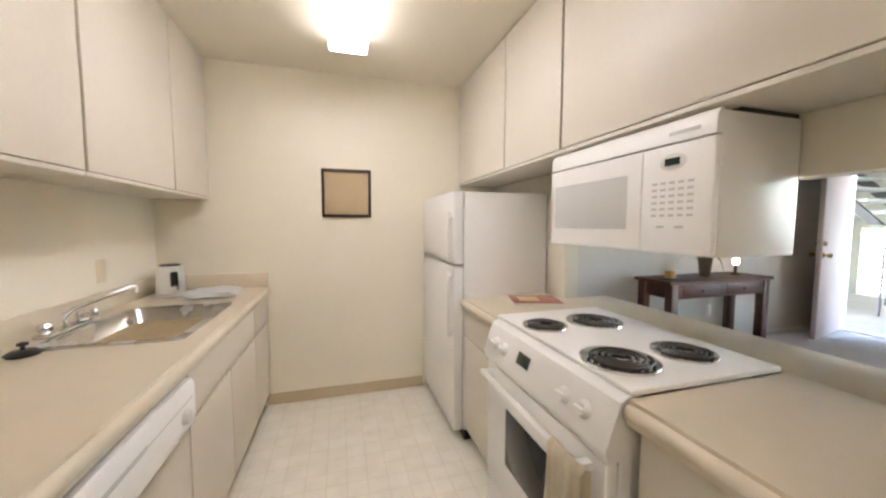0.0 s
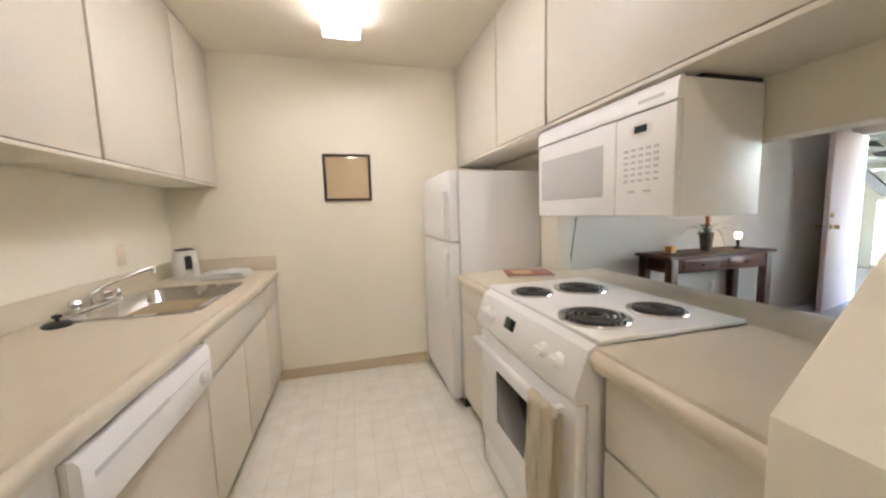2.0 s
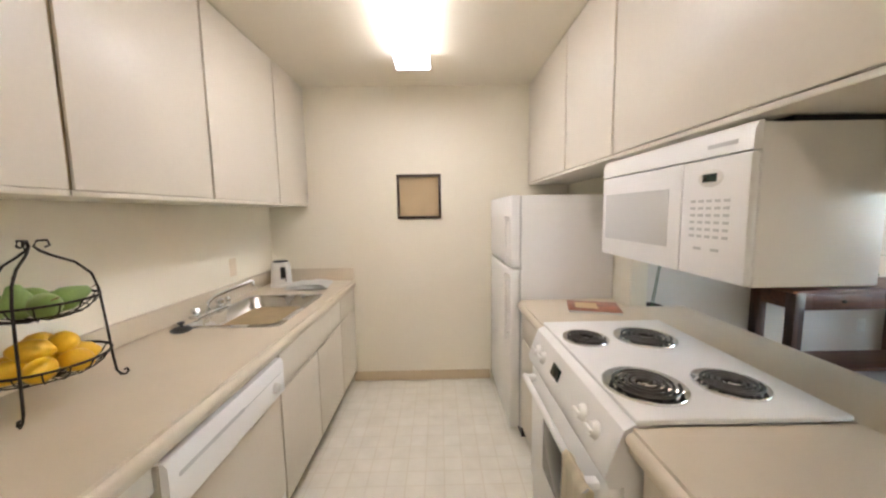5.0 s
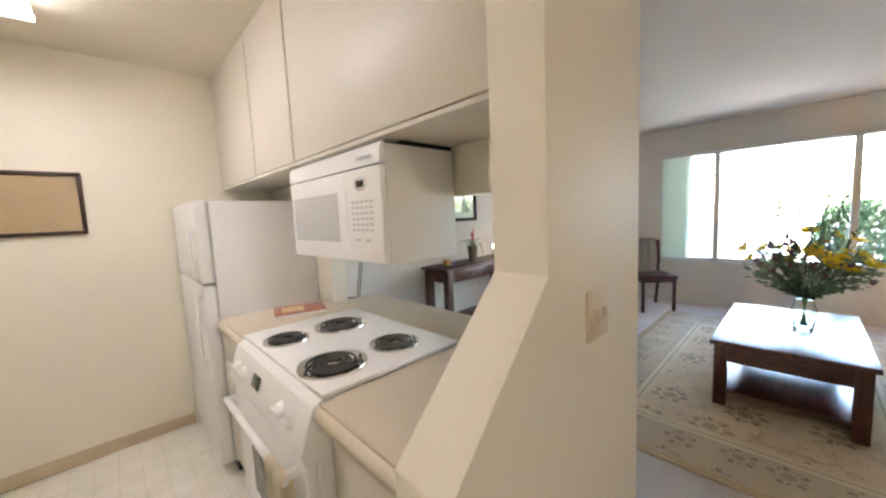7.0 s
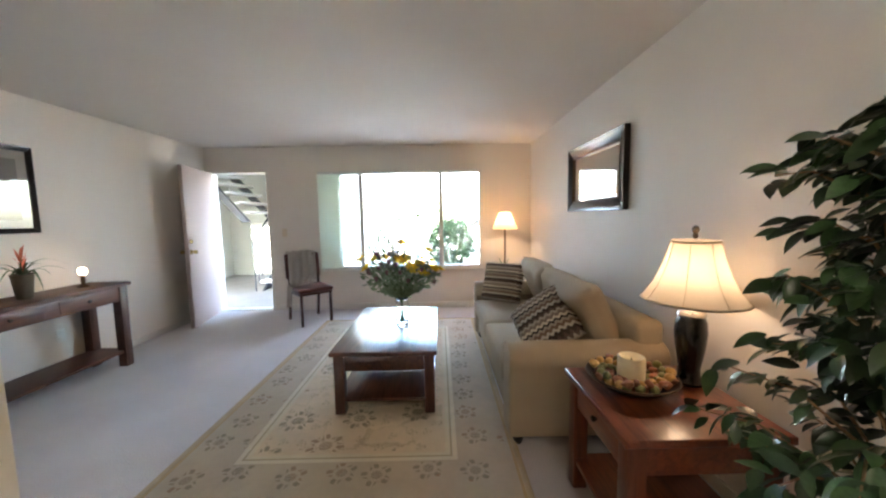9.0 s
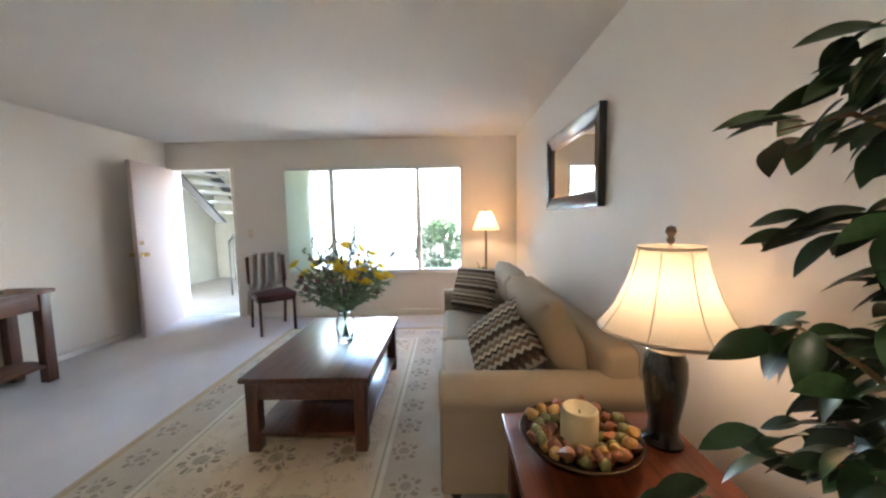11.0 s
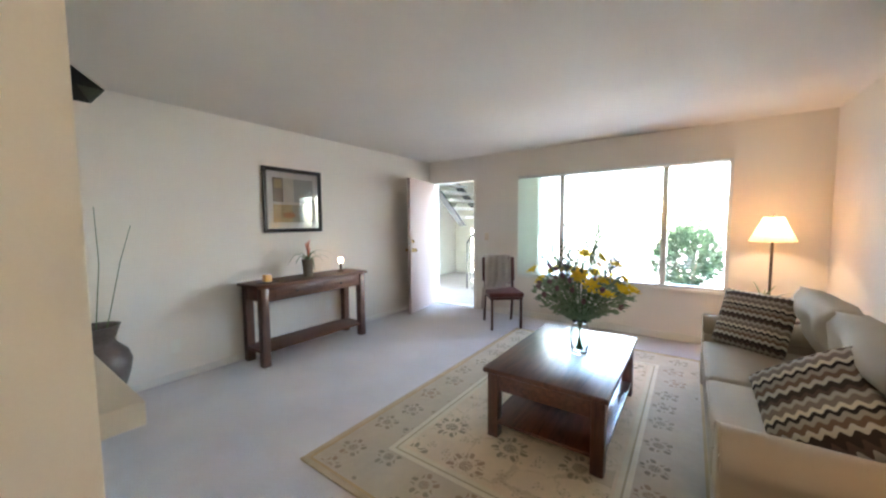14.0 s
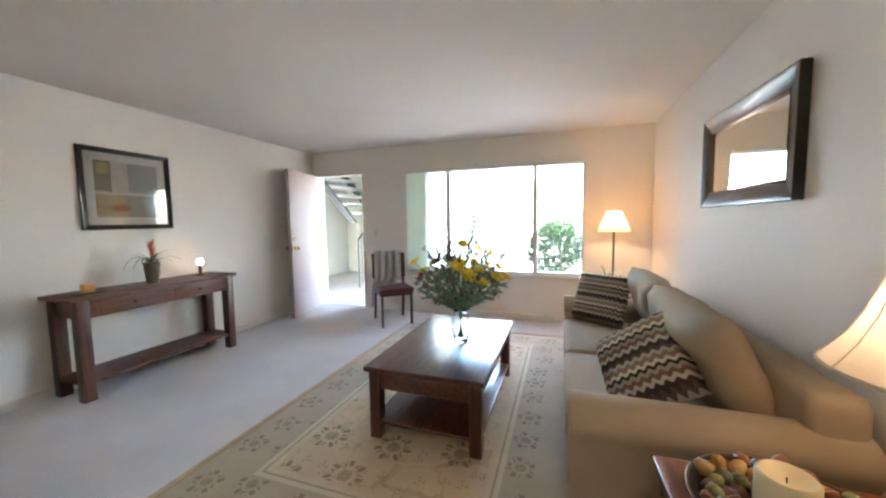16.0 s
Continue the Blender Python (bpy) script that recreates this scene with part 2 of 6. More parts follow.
def carpet_material():
    m, t, b = nodes_of("lilac_grey_carpet")
    link = t.links.new
    co = t.nodes.new("ShaderNodeTexCoord")
    broad = add(t, "ShaderNodeTexNoise", Scale=1.6, Detail=5.0, Roughness=0.6)
    pile = add(t, "ShaderNodeTexNoise", Scale=230.0, Detail=2.0)
    tuft = add(t, "ShaderNodeTexVoronoi", Scale=140.0)
    for n in (broad, pile, tuft):
        link(co.outputs["Object"], n.inputs["Vector"])
    r1 = ramp(t, [(0.3, (0.58, 0.53, 0.53)), (0.7, (0.70, 0.645, 0.65))])
    r2 = ramp(t, [(0.25, (0.86, 0.86, 0.86)), (0.75, (1, 1, 1))])
    link(broad.outputs[0], r1.inputs[0])
    link(pile.outputs[0], r2.inputs[0])
    mx = t.nodes.new("ShaderNodeMixRGB")
    mx.blend_type = "MULTIPLY"
    mx.inputs[0].default_value = 1
    link(r1.outputs[0], mx.inputs[1])
    link(r2.outputs[0], mx.inputs[2])
    link(mx.outputs[0], b.inputs["Base Color"])
    bp = add(t, "ShaderNodeBump", Strength=0.7, Distance=0.006)
    link(tuft.outputs[0], bp.inputs["Height"])
    link(bp.outputs[0], b.inputs["Normal"])
    b.inputs["Roughness"].default_value = 0.97
    b.inputs["Sheen Weight"].default_value, b.inputs["Sheen Roughness"].default_value = 0.6, 0.5
    b.inputs["Specular IOR Level"].default_value = 0.15
    return m


def vinyl_material():
    """Sheet vinyl with a faint printed grid of small squares."""
    m, t, b = nodes_of("printed_sheet_vinyl")
    link = t.links.new
    co = t.nodes.new("ShaderNodeTexCoord")
    br = t.nodes.new("ShaderNodeTexBrick")
    br.offset = 0.0
    for k, v in (("Scale", 1.0), ("Mortar Size", 0.0035), ("Mortar Smooth", 0.5), ("Brick Width", 0.1), ("Row Height", 0.1)):
        br.inputs[k].default_value = v
    br.inputs["Color1"].default_value = (0.87, 0.83, 0.73, 1)
    br.inputs["Color2"].default_value = (0.89, 0.86, 0.77, 1)
    br.inputs["Mortar"].default_value = (0.80, 0.75, 0.63, 1)
    link(co.outputs["Object"], br.inputs["Vector"])
    n = add(t, "ShaderNodeTexNoise", Scale=9.0, Detail=6.0)
    link(co.outputs["Object"], n.inputs["Vector"])
    r = ramp(t, [(0.3, (0.9, 0.9, 0.88)), (0.7, (1, 1, 1))])
    link(n.outputs[0], r.inputs[0])
    mx = t.nodes.new("ShaderNodeMixRGB")
    mx.blend_type = "MULTIPLY"
    mx.inputs[0].default_value = 1
    link(br.outputs[0], mx.inputs[1])
    link(r.outputs[0], mx.inputs[2])
    link(mx.outputs[0], b.inputs["Base Color"])
    b.inputs["Roughness"].default_value = 0.35
    bp = add(t, "ShaderNodeBump", Strength=0.1, Distance=0.002)
    link(br.outputs["Fac"], bp.inputs["Height"])
    bp.invert = True
    link(bp.outputs[0], b.inputs["Normal"])
    return m


def math_node(t, op, a, c=None):
    n = t.nodes.new("ShaderNodeMath")
    n.operation = op
    for i, v in enumerate((a, c)):
        if v is None:
            continue
        if isinstance(v, (int, float)):
            n.inputs[i].default_value = v
        else:
            t.links.new(v, n.inputs[i])
    return n.outputs[0]


def mix_colour(t, fac, a, c):
    n = t.nodes.new("ShaderNodeMixRGB")
    for i, v in ((0, fac), (1, a), (2, c)):
        if isinstance(v, tuple):
            n.inputs[i].default_value = (*v, 1)
        else:
            t.links.new(v, n.inputs[i])
    return n.outputs[0]


def rug_material(hx, hy):
    """Faded oriental rug: beige border with palmettes, pale guard stripes, tan field with rosettes."""
    m, t, b = nodes_of("faded_floral_rug")
    link = t.links.new
    co = t.nodes.new("ShaderNodeTexCoord")
    sep = t.nodes.new("ShaderNodeSeparateXYZ")
    link(co.outputs["Object"], sep.inputs[0])
    ex = math_node(t, "SUBTRACT", hx, math_node(t, "ABSOLUTE", sep.outputs[0]))
    ey = math_node(t, "SUBTRACT", hy, math_node(t, "ABSOLUTE", sep.outputs[1]))
    edge = math_node(t, "MINIMUM", ex, ey)
    band = ramp(t, [(0.0, (0.55, 0.40, 0.22)), (0.03, (0.58, 0.49, 0.375)), (0.335, (0.76, 0.68, 0.53)), (0.36, (0.50, 0.42, 0.29)),
                    (0.372, (0.74, 0.65, 0.48)), (0.40, (0.74, 0.60, 0.43))], True)
    link(edge, band.inputs[0])
    wear = add(t, "ShaderNodeTexNoise", Scale=4.0, Detail=7.0, Roughness=0.7)
    link(co.outputs["Object"], wear.inputs["Vector"])

    def rosettes(scale, jitter, petals, size):
        """Petalled motifs round scattered centres: a mask, and the tint of each motif."""
        v = add(t, "ShaderNodeTexVoronoi", Scale=scale, Randomness=jitter)
        v.voronoi_dimensions = "2D"
        link(co.outputs["Object"], v.inputs["Vector"])
        away = t.nodes.new("ShaderNodeVectorMath")
        away.operation = "SUBTRACT"
        link(co.outputs["Object"], away.inputs[0])
        link(v.outputs["Position"], away.inputs[1])
        xyz = t.nodes.new("ShaderNodeSeparateXYZ")
        link(away.outputs[0], xyz.inputs[0])
        turn = math_node(t, "ARCTAN2", xyz.outputs[1], xyz.outputs[0])
        r = math_node(t, "SQRT", math_node(t, "ADD", math_node(t, "MULTIPLY", xyz.outputs[0], xyz.outputs[0]), math_node(t, "MULTIPLY", xyz.outputs[1], xyz.outputs[1])))
        lobe = math_node(t, "MULTIPLY", math_node(t, "SINE", math_node(t, "MULTIPLY", turn, petals)), 0.22)
        reach = math_node(t, "MULTIPLY", math_node(t, "ADD", lobe, 0.78), size)
        inside = math_node(t, "LESS_THAN", r, reach)
        rings = math_node(t, "GREATER_THAN", math_node(t, "SINE", math_node(t, "MULTIPLY", r, 11.0 / size)), -0.35)
        spokes = math_node(t, "GREATER_THAN", math_node(t, "SINE", math_node(t, "MULTIPLY", turn, petals * 2)), -0.5)
        return math_node(t, "MULTIPLY", inside, math_node(t, "MULTIPLY", rings, spokes)), v.outputs["Color"]

    in_border = math_node(t, "MULTIPLY", math_node(t, "LESS_THAN", edge, 0.325), math_node(t, "GREATER_THAN", edge, 0.05))
    in_field = math_node(t, "GREATER_THAN", edge, 0.42)
    palm, palm_c = rosettes(3.9, 0.35, 5.0, 0.092)
    rose, rose_c = rosettes(2.4, 0.55, 7.0, 0.125)
    sprig, sprig_c = rosettes(8.0, 0.9, 3.0, 0.035)
    rim = add(t, "ShaderNodeTexVoronoi", Scale=3.2, Randomness=0.9)
    rim.feature = "DISTANCE_TO_EDGE"
    warp = t.nodes.new("ShaderNodeVectorMath")
    warp.operation = "MULTIPLY_ADD"
    link(wear.outputs["Color"], warp.inputs[0])
    warp.inputs[1].default_value = (0.22, 0.22, 0)
    link(co.outputs["Object"], warp.inputs[2])
    link(warp.outputs[0], rim.inputs["Vector"])
    vine = math_node(t, "MULTIPLY", math_node(t, "MULTIPLY", math_node(t, "LESS_THAN", rim.outputs[0], 0.010), in_field), 0.28)
    faded = math_node(t, "ADD", math_node(t, "MULTIPLY", wear.outputs[0], 0.5), 0.45)
    tint = ramp(t, [(0.25, (0.20, 0.17, 0.115)), (0.55, (0.25, 0.22, 0.16)), (0.8, (0.33, 0.18, 0.105))])
    link(rose_c, tint.inputs[0])
    c = mix_colour(t, vine, band.outputs[0], (0.28, 0.22, 0.13))
    for mask, area, share in ((sprig, in_field, 0.55), (palm, in_border, 0.95), (rose, in_field, 1.0)):
        c = mix_colour(t, math_node(t, "MULTIPLY", math_node(t, "MULTIPLY", math_node(t, "MULTIPLY", mask, area), share), faded), c, tint.outputs[0])
    fade = ramp(t, [(0.3, (0.82, 0.82, 0.82)), (0.7, (1.0, 1.0, 1.0))])
    link(wear.outputs[0], fade.inputs[0])
    n = t.nodes.new("ShaderNodeMixRGB")
    n.blend_type = "MULTIPLY"
    n.inputs[0].default_value = 1
    link(c, n.inputs[1])
    link(fade.outputs[0], n.inputs[2])
    link(n.outputs[0], b.inputs["Base Color"])
    pile = add(t, "ShaderNodeTexNoise", Scale=260.0)
    link(co.outputs["Object"], pile.inputs["Vector"])
    bp = add(t, "ShaderNodeBump", Strength=0.5, Distance=0.004)
    link(pile.outputs[0], bp.inputs["Height"])
    link(bp.outputs[0], b.inputs["Normal"])
    b.inputs["Roughness"].default_value = 0.95
    b.inputs["Specular IOR Level"].default_value = 0.15
    return m


def pillow_material(name, freq, pitch, swing):
    """Woven zigzag stripes in browns, greys and cream."""
    m, t, b = nodes_of(name)
    link = t.links.new
    co = t.nodes.new("ShaderNodeTexCoord")
    sep = t.nodes.new("ShaderNodeSeparateXYZ")
    link(co.outputs["Object"], sep.inputs[0])
    wave = math_node(t, "MULTIPLY", math_node(t, "SINE", math_node(t, "MULTIPLY", sep.outputs[0], pitch)), swing)
    v = math_node(t, "FRACT", math_node(t, "MULTIPLY", math_node(t, "ADD", sep.outputs[2], wave), freq))
    r = ramp(t, [(0, (0.06, 0.042, 0.032)), (0.13, (0.58, 0.53, 0.44)), (0.24, (0.20, 0.125, 0.085)), (0.36, (0.40, 0.34, 0.27)),
                 (0.47, (0.035, 0.028, 0.024)), (0.56, (0.74, 0.65, 0.50)), (0.66, (0.26, 0.20, 0.155)), (0.80, (0.48, 0.42, 0.34)), (0.9, (0.12, 0.08, 0.06))], True)
    link(v, r.inputs[0])
    link(r.outputs[0], b.inputs["Base Color"])
    n = add(t, "ShaderNodeTexNoise", Scale=250.0)
    link(co.outputs["Object"], n.inputs["Vector"])
    bp = add(t, "ShaderNodeBump", Strength=0.6, Distance=0.004)
    link(n.outputs[0], bp.inputs["Height"])
    link(bp.outputs[0], b.inputs["Normal"])
    b.inputs["Roughness"].default_value = 0.9
    return m


CARPET, VINYL = carpet_material(), vinyl_material()

# ---- mesh helpers ----


def thing(name, x, y, z, label, category, rz=0.0, group="", kind=""):
    ob = new(name)
    ob.empty_display_size = 0.05
    ob.matrix_world = pose(x, y, z, 0, 0, rz)
    return tagged(ob, label, category, group, kind)


def finish(name, bm, material, smooth=40):
    me = bpy.data.meshes.new(name)
    bm.normal_update()
    for f in bm.faces:
        f.smooth = True
    bm.to_mesh(me)
    bm.free()
    me.materials.append(material)
    me.set_sharp_from_angle(angle=radians(smooth))
    return me


def part(name, bm, material, parent, label="", smooth=40):
    ob = new(name, finish(name, bm, material, smooth))
    ob.parent = parent
    return tagged(ob, label)


def structure(name, bm, material, label, category):
    return tagged(new(name, finish(name, bm, material)), label, category, kind="structure")


def join(bm, other):
    me = bpy.data.meshes.new("tmp")
    other.to_mesh(me)
    other.free()
    bm.from_mesh(me)
    bpy.data.meshes.remove(me)
    return bm


def box(x0, x1, y0, y1, z0, z1, bevel=0.0, seg=2, bm=None):
    b = bmesh.new()
    bmesh.ops.create_cube(b, size=1)
    for v in b.verts:
        v.co = Vector(((x0 + x1) / 2 + v.co.x * (x1 - x0), (y0 + y1) / 2 + v.co.y * (y1 - y0), (z0 + z1) / 2 + v.co.z * (z1 - z0)))
    if bevel:
        bmesh.ops.bevel(b, geom=list(b.edges), offset=bevel, segments=seg, profile=0.5, affect="EDGES")
    return join(bm, b) if bm else b


def prism(points, axis, a0, a1, bm=None):
    """A closed outline pushed along an axis; the outline lies in the other two axes in order."""
    b = bmesh.new()

    def at(p, a):
        return {"x": (a, p[0], p[1]), "y": (p[0], a, p[1]), "z": (p[0], p[1], a)}[axis]

    lo, hi = [b.verts.new(at(p, a0)) for p in points], [b.verts.new(at(p, a1)) for p in points]
    b.faces.new(lo)
    b.faces.new(hi[::-1])
    n = len(points)
    for i in range(n):
        b.faces.new((lo[i], hi[i], hi[(i + 1) % n], lo[(i + 1) % n]))
    bmesh.ops.recalc_face_normals(b, faces=b.faces)
    return join(bm, b) if bm else b


def lathe(profile, seg=32, at=(0, 0, 0), bm=None, lobes=0, depth=0.0):
    """Turned shape from (radius, height) pairs, closed where the radius is zero."""
    b = bmesh.new()
    rings = []
    for r, z in profile:
        if r < 1e-6:
            rings.append([b.verts.new((at[0], at[1], at[2] + z))])
        else:
            ring = []
            for i in range(seg):
                a = 2 * math.pi * i / seg
                k = r * (1 + depth * math.cos(lobes * a)) if lobes else r
                ring.append(b.verts.new((at[0] + k * math.cos(a), at[1] + k * math.sin(a), at[2] + z)))
            rings.append(ring)
    for a, c in zip(rings, rings[1:]):
        for i in range(seg):
            j = (i + 1) % seg
            if len(a) == 1 and len(c) == 1:
                break
            if len(a) == 1:
                b.faces.new((a[0], c[j], c[i]))
            elif len(c) == 1:
                b.faces.new((a[i], a[j], c[0]))
            else:
                b.faces.new((a[i], a[j], c[j], c[i]))
    return join(bm, b) if bm else b


def tube(points, radius, seg=8, bm=None, taper=1.0):
    """A round rod along a line of points."""
    b = bmesh.new()
    pts = [Vector(p) for p in points]
    rings, up = [], Vector((0, 0, 1))
    for i, p in enumerate(pts):
        d = (pts[min(i + 1, len(pts) - 1)] - pts[max(i - 1, 0)]).normalized()
        side = d.cross(up if abs(d.z) < 0.95 else Vector((1, 0, 0))).normalized()
        other = d.cross(side)
        r = radius * (1 + (taper - 1) * i / max(1, len(pts) - 1))
        rings.append([b.verts.new(p + r * (math.cos(2 * math.pi * k / seg) * side + math.sin(2 * math.pi * k / seg) * other)) for k in range(seg)])
    for a, c in zip(rings, rings[1:]):
        for k in range(seg):
            b.faces.new((a[k], a[(k + 1) % seg], c[(k + 1) % seg], c[k]))
    b.faces.new(rings[0])
    b.faces.new(rings[-1][::-1])
    bmesh.ops.recalc_face_normals(b, faces=b.faces)
    return join(bm, b) if bm else b


def arc(c, r, a0, a1, n, plane="xz"):
    out = []
    for i in range(n + 1):
        a = radians(a0 + (a1 - a0) * i / n)
        u, v = r * math.cos(a), r * math.sin(a)
        out.append({"xz": (c[0] + u, c[1], c[2] + v), "xy": (c[0] + u, c[1] + v, c[2]), "yz": (c[0], c[1] + u, c[2] + v)}[plane])
    return out


def ball(r, at=(0, 0, 0), scale=(1, 1, 1), sub=2, bm=None, rough=0.0):
    b = bmesh.new()
    bmesh.ops.create_icosphere(b, subdivisions=sub, radius=r)
    for v in b.verts:
        k = 1 + rough * noise.noise(v.co / r * 1.7 + Vector(at) * 9)
        v.co = Vector((at[0] + v.co.x * scale[0] * k, at[1] + v.co.y * scale[1] * k, at[2] + v.co.z * scale[2] * k))
    return join(bm, b) if bm else b


def cushion(sx, sy, sz, seed=0, n=10, pinch=0.35, crumple=0.008, power=4):
    """A stuffed cushion lying flat: full in the middle, thin at its edges and pointed at the corners."""
    b = bmesh.new()
    grids = []
    for s in (1, -1):
        g = []
        for i in range(n + 1):
            row = []
            for j in range(n + 1):
                u, v = 2 * i / n - 1, 2 * j / n - 1
                h = ((1 - u ** power) * (1 - v ** power)) ** 0.45
                draw = 1 - 0.06 * pinch * ((1 - u * u) * v * v + (1 - v * v) * u * u)
                wob = crumple * noise.noise(Vector((u * 1.8, v * 1.8, seed + s)))
                row.append(b.verts.new((u * sx / 2 * draw, v * sy / 2 * draw, s * (h * sz / 2 + wob * h))))
            g.append(row)
        grids.append(g)
        for i in range(n):
            for j in range(n):
                q = (g[i][j], g[i + 1][j], g[i + 1][j + 1], g[i][j + 1])
                b.faces.new(q if s > 0 else q[::-1])
    bmesh.ops.remove_doubles(b, verts=b.verts, dist=0.0006)
    return b


def moved(bm, m):
    bmesh.ops.transform(bm, matrix=m, verts=bm.verts)
    return bm

# ---- structure ----
H = 2.37            # ceiling
XW, XE = -0.95, 6.125   # west wall, window wall
YS, YN, YK = -1.815, 2.86, 2.74
structure("floor_carpet", box(XW - 0.1, XE + 0.02, YS - 0.1, YN + 0.1, -0.12, 0.0), CARPET, "lilac-grey cut-pile carpet across the living room", "floor")
structure("floor_vinyl", box(XW, 1.47, -0.02, YK, 0.002, 0.006), VINYL, "pale cream sheet vinyl with a faint printed grid", "floor")
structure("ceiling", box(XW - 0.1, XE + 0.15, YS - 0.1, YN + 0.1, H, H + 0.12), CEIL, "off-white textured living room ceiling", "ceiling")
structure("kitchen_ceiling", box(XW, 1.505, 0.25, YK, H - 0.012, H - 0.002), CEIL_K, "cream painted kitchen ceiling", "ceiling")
structure("wall_west", box(XW - 0.12, XW, YS - 0.12, YN + 0.12, 0, H), CREAM_WALL, "cream painted wall behind the sink counter", "wall")
structure("wall_south", box(XW, XE, YS - 0.12, YS, 0, H), WALL, "off-white wall behind the sofa, lit by lamps", "wall")
structure("wall_north", box(1.51, XE, YN, YN + 0.12, 0, H), WALL, "off-white wall behind the console table", "wall")
structure("wall_kitchen_end", box(XW, 1.51, YK, YN + 0.12, 0, H), CREAM_WALL, "cream painted end wall of the kitchen", "wall")
structure("wall_fridge_side", box(1.42, 1.51, 1.79, YK, 0, H), CREAM_WALL, "cream wall end beside the refrigerator", "wall")
structure("pass_through_header", box(1.42, 1.51, 0.31, 1.79, 1.425, H), CREAM_WALL, "cream header above the pass-through opening", "wall")
# sloped wing wall: low over the counter's edge, rising to a full-height post
structure("wall_post", prism([(0.79, 0.006), (1.572, 0.006), (1.572, H), (1.07, H), (1.07, 1.232), (0.79, 0.945)], "y", 0.185, 0.31),
          CREAM_WALL, "cream wing wall with a sloped sill rising to a post", "wall")
# window wall: piers, sill and lintels round a door and a picture window
DY0, DY1, WY0, WY1, WZ0, WZ1 = 1.965, 2.80, -1.10, 1.245, 0.60, 2.0
wb = box(XE, XE + 0.15, YS - 0.12, WY0, 0, H)
box(XE, XE + 0.15, WY0, WY1, 0, WZ0, bm=wb)
box(XE, XE + 0.15, WY0, WY1, WZ1, H, bm=wb)
box(XE, XE + 0.15, WY1, DY0, 0, H, bm=wb)
box(XE, XE + 0.15, DY0, DY1, 2.035, H, bm=wb)
box(XE, XE + 0.15, DY1, YN + 0.12, 0, H, bm=wb)
structure("wall_window", wb, WALL, "off-white wall with the picture window and front door", "wall")


def baseboard(name, b, m, label):
    return structure(name, b, m, label, "baseboard")


baseboard("baseboard_window", box(XE - 0.014, XE, YS, DY0 - 0.06, 0, 0.085, 0.003), TRIM, "white painted baseboard under the window")
baseboard("baseboard_north", box(1.51, XE - 0.02, YN - 0.012, YN, 0, 0.06, 0.003), TRIM, "low white baseboard on the console wall")
baseboard("baseboard_south", box(XW, XE - 0.02, YS, YS + 0.012, 0, 0.07, 0.003), TRIM, "white baseboard behind the sofa")
baseboard("baseboard_kitchen", box(-0.33, 0.80, YK - 0.012, YK, 0.006, 0.085, 0.003), BASEB, "beige vinyl cove base on the kitchen end wall")

# picture window
win = thing("window_1", XE, (WY0 + WY1) / 2, WZ0, "aluminium picture window with three panes and bright daylight", "window", kind="structure")
hw, hh = (WY1 - WY0) / 2, WZ1 - WZ0
fb = box(-0.012, 0.07, -hw, -hw + 0.035, 0, hh, 0.003)
box(-0.012, 0.07, hw - 0.035, hw, 0, hh, 0.003, bm=fb)
box(-0.012, 0.07, -hw + 0.035, hw - 0.035, hh - 0.035, hh, 0.003, bm=fb)
box(-0.012, 0.07, -hw + 0.035, hw - 0.035, 0, 0.035, 0.003, bm=fb)
part("window_frame", fb, ALU, win)
for y in (0.645, -0.51):
    part("mullion", box(0.0, 0.06, y - 0.0725 - 0.03, y - 0.0725 + 0.03, 0.036, hh - 0.036, 0.003), TRIM, win)
for a, c in ((-hw + 0.036, -0.605), (-0.56, 0.55), (0.595, hw - 0.036)):
    p = part("pane", box(0.03, 0.035, a, c, 0.036, hh - 0.036), PANE, win)
    p.visible_shadow = False
part("window_sill", box(-0.03, -0.0125, -hw - 0.02, hw + 0.02, -0.03, 0.004, 0.004), TRIM, win)
blind = thing("vertical_blind", XE - 0.03, 1.08, WZ0 + 0.02, "pale vertical blind slats stacked open at the window's side", "blind")
part("headrail", box(-0.02, 0.015, -2.14, 0.16, 1.355, 1.385, 0.003), ALU, blind)
for i in range(9):
    y = -0.12 + i * 0.031
    s = part("slat", moved(box(-0.001, 0.001, -0.044, 0.044, 0.0, 1.35), pose(0, y, 0, 0, 0, 24)), BLIND, blind)

# front door and jambs
jam = box(XE - 0.012, XE + 0.15, DY0 - 0.0, DY0 + 0.03, 0, 2.03, 0.003)
box(XE - 0.012, XE + 0.15, DY1 - 0.02, DY1, 0, 2.03, 0.003, bm=jam)
box(XE - 0.012, XE + 0.15, DY0 + 0.03, DY1 - 0.02, 2.01, 2.034, 0.003, bm=jam)
structure("door_frame", jam, TRIM, "white painted front door frame", "door frame")
structure("door_sill", box(XE, XE + 0.16, DY0 + 0.03, DY1 - 0.02, -0.02, 0.012, 0.004), ALU, "worn metal threshold of the front door", "threshold")
door = thing("door_1", XE - 0.02, DY1 - 0.03, 0.012, "pinkish white flush front door standing wide open", "door", rz=-167.5, kind="structure")
part("leaf", box(0, 0.86, -0.022, 0.022, 0, 2.0, 0.003), DOORP, door)
for z in (0.25, 1.0, 1.8):
    part("hinge", tube([(-0.004, -0.024, z - 0.045), (-0.004, -0.024, z + 0.045)], 0.007), CANDLEHOLD, door)
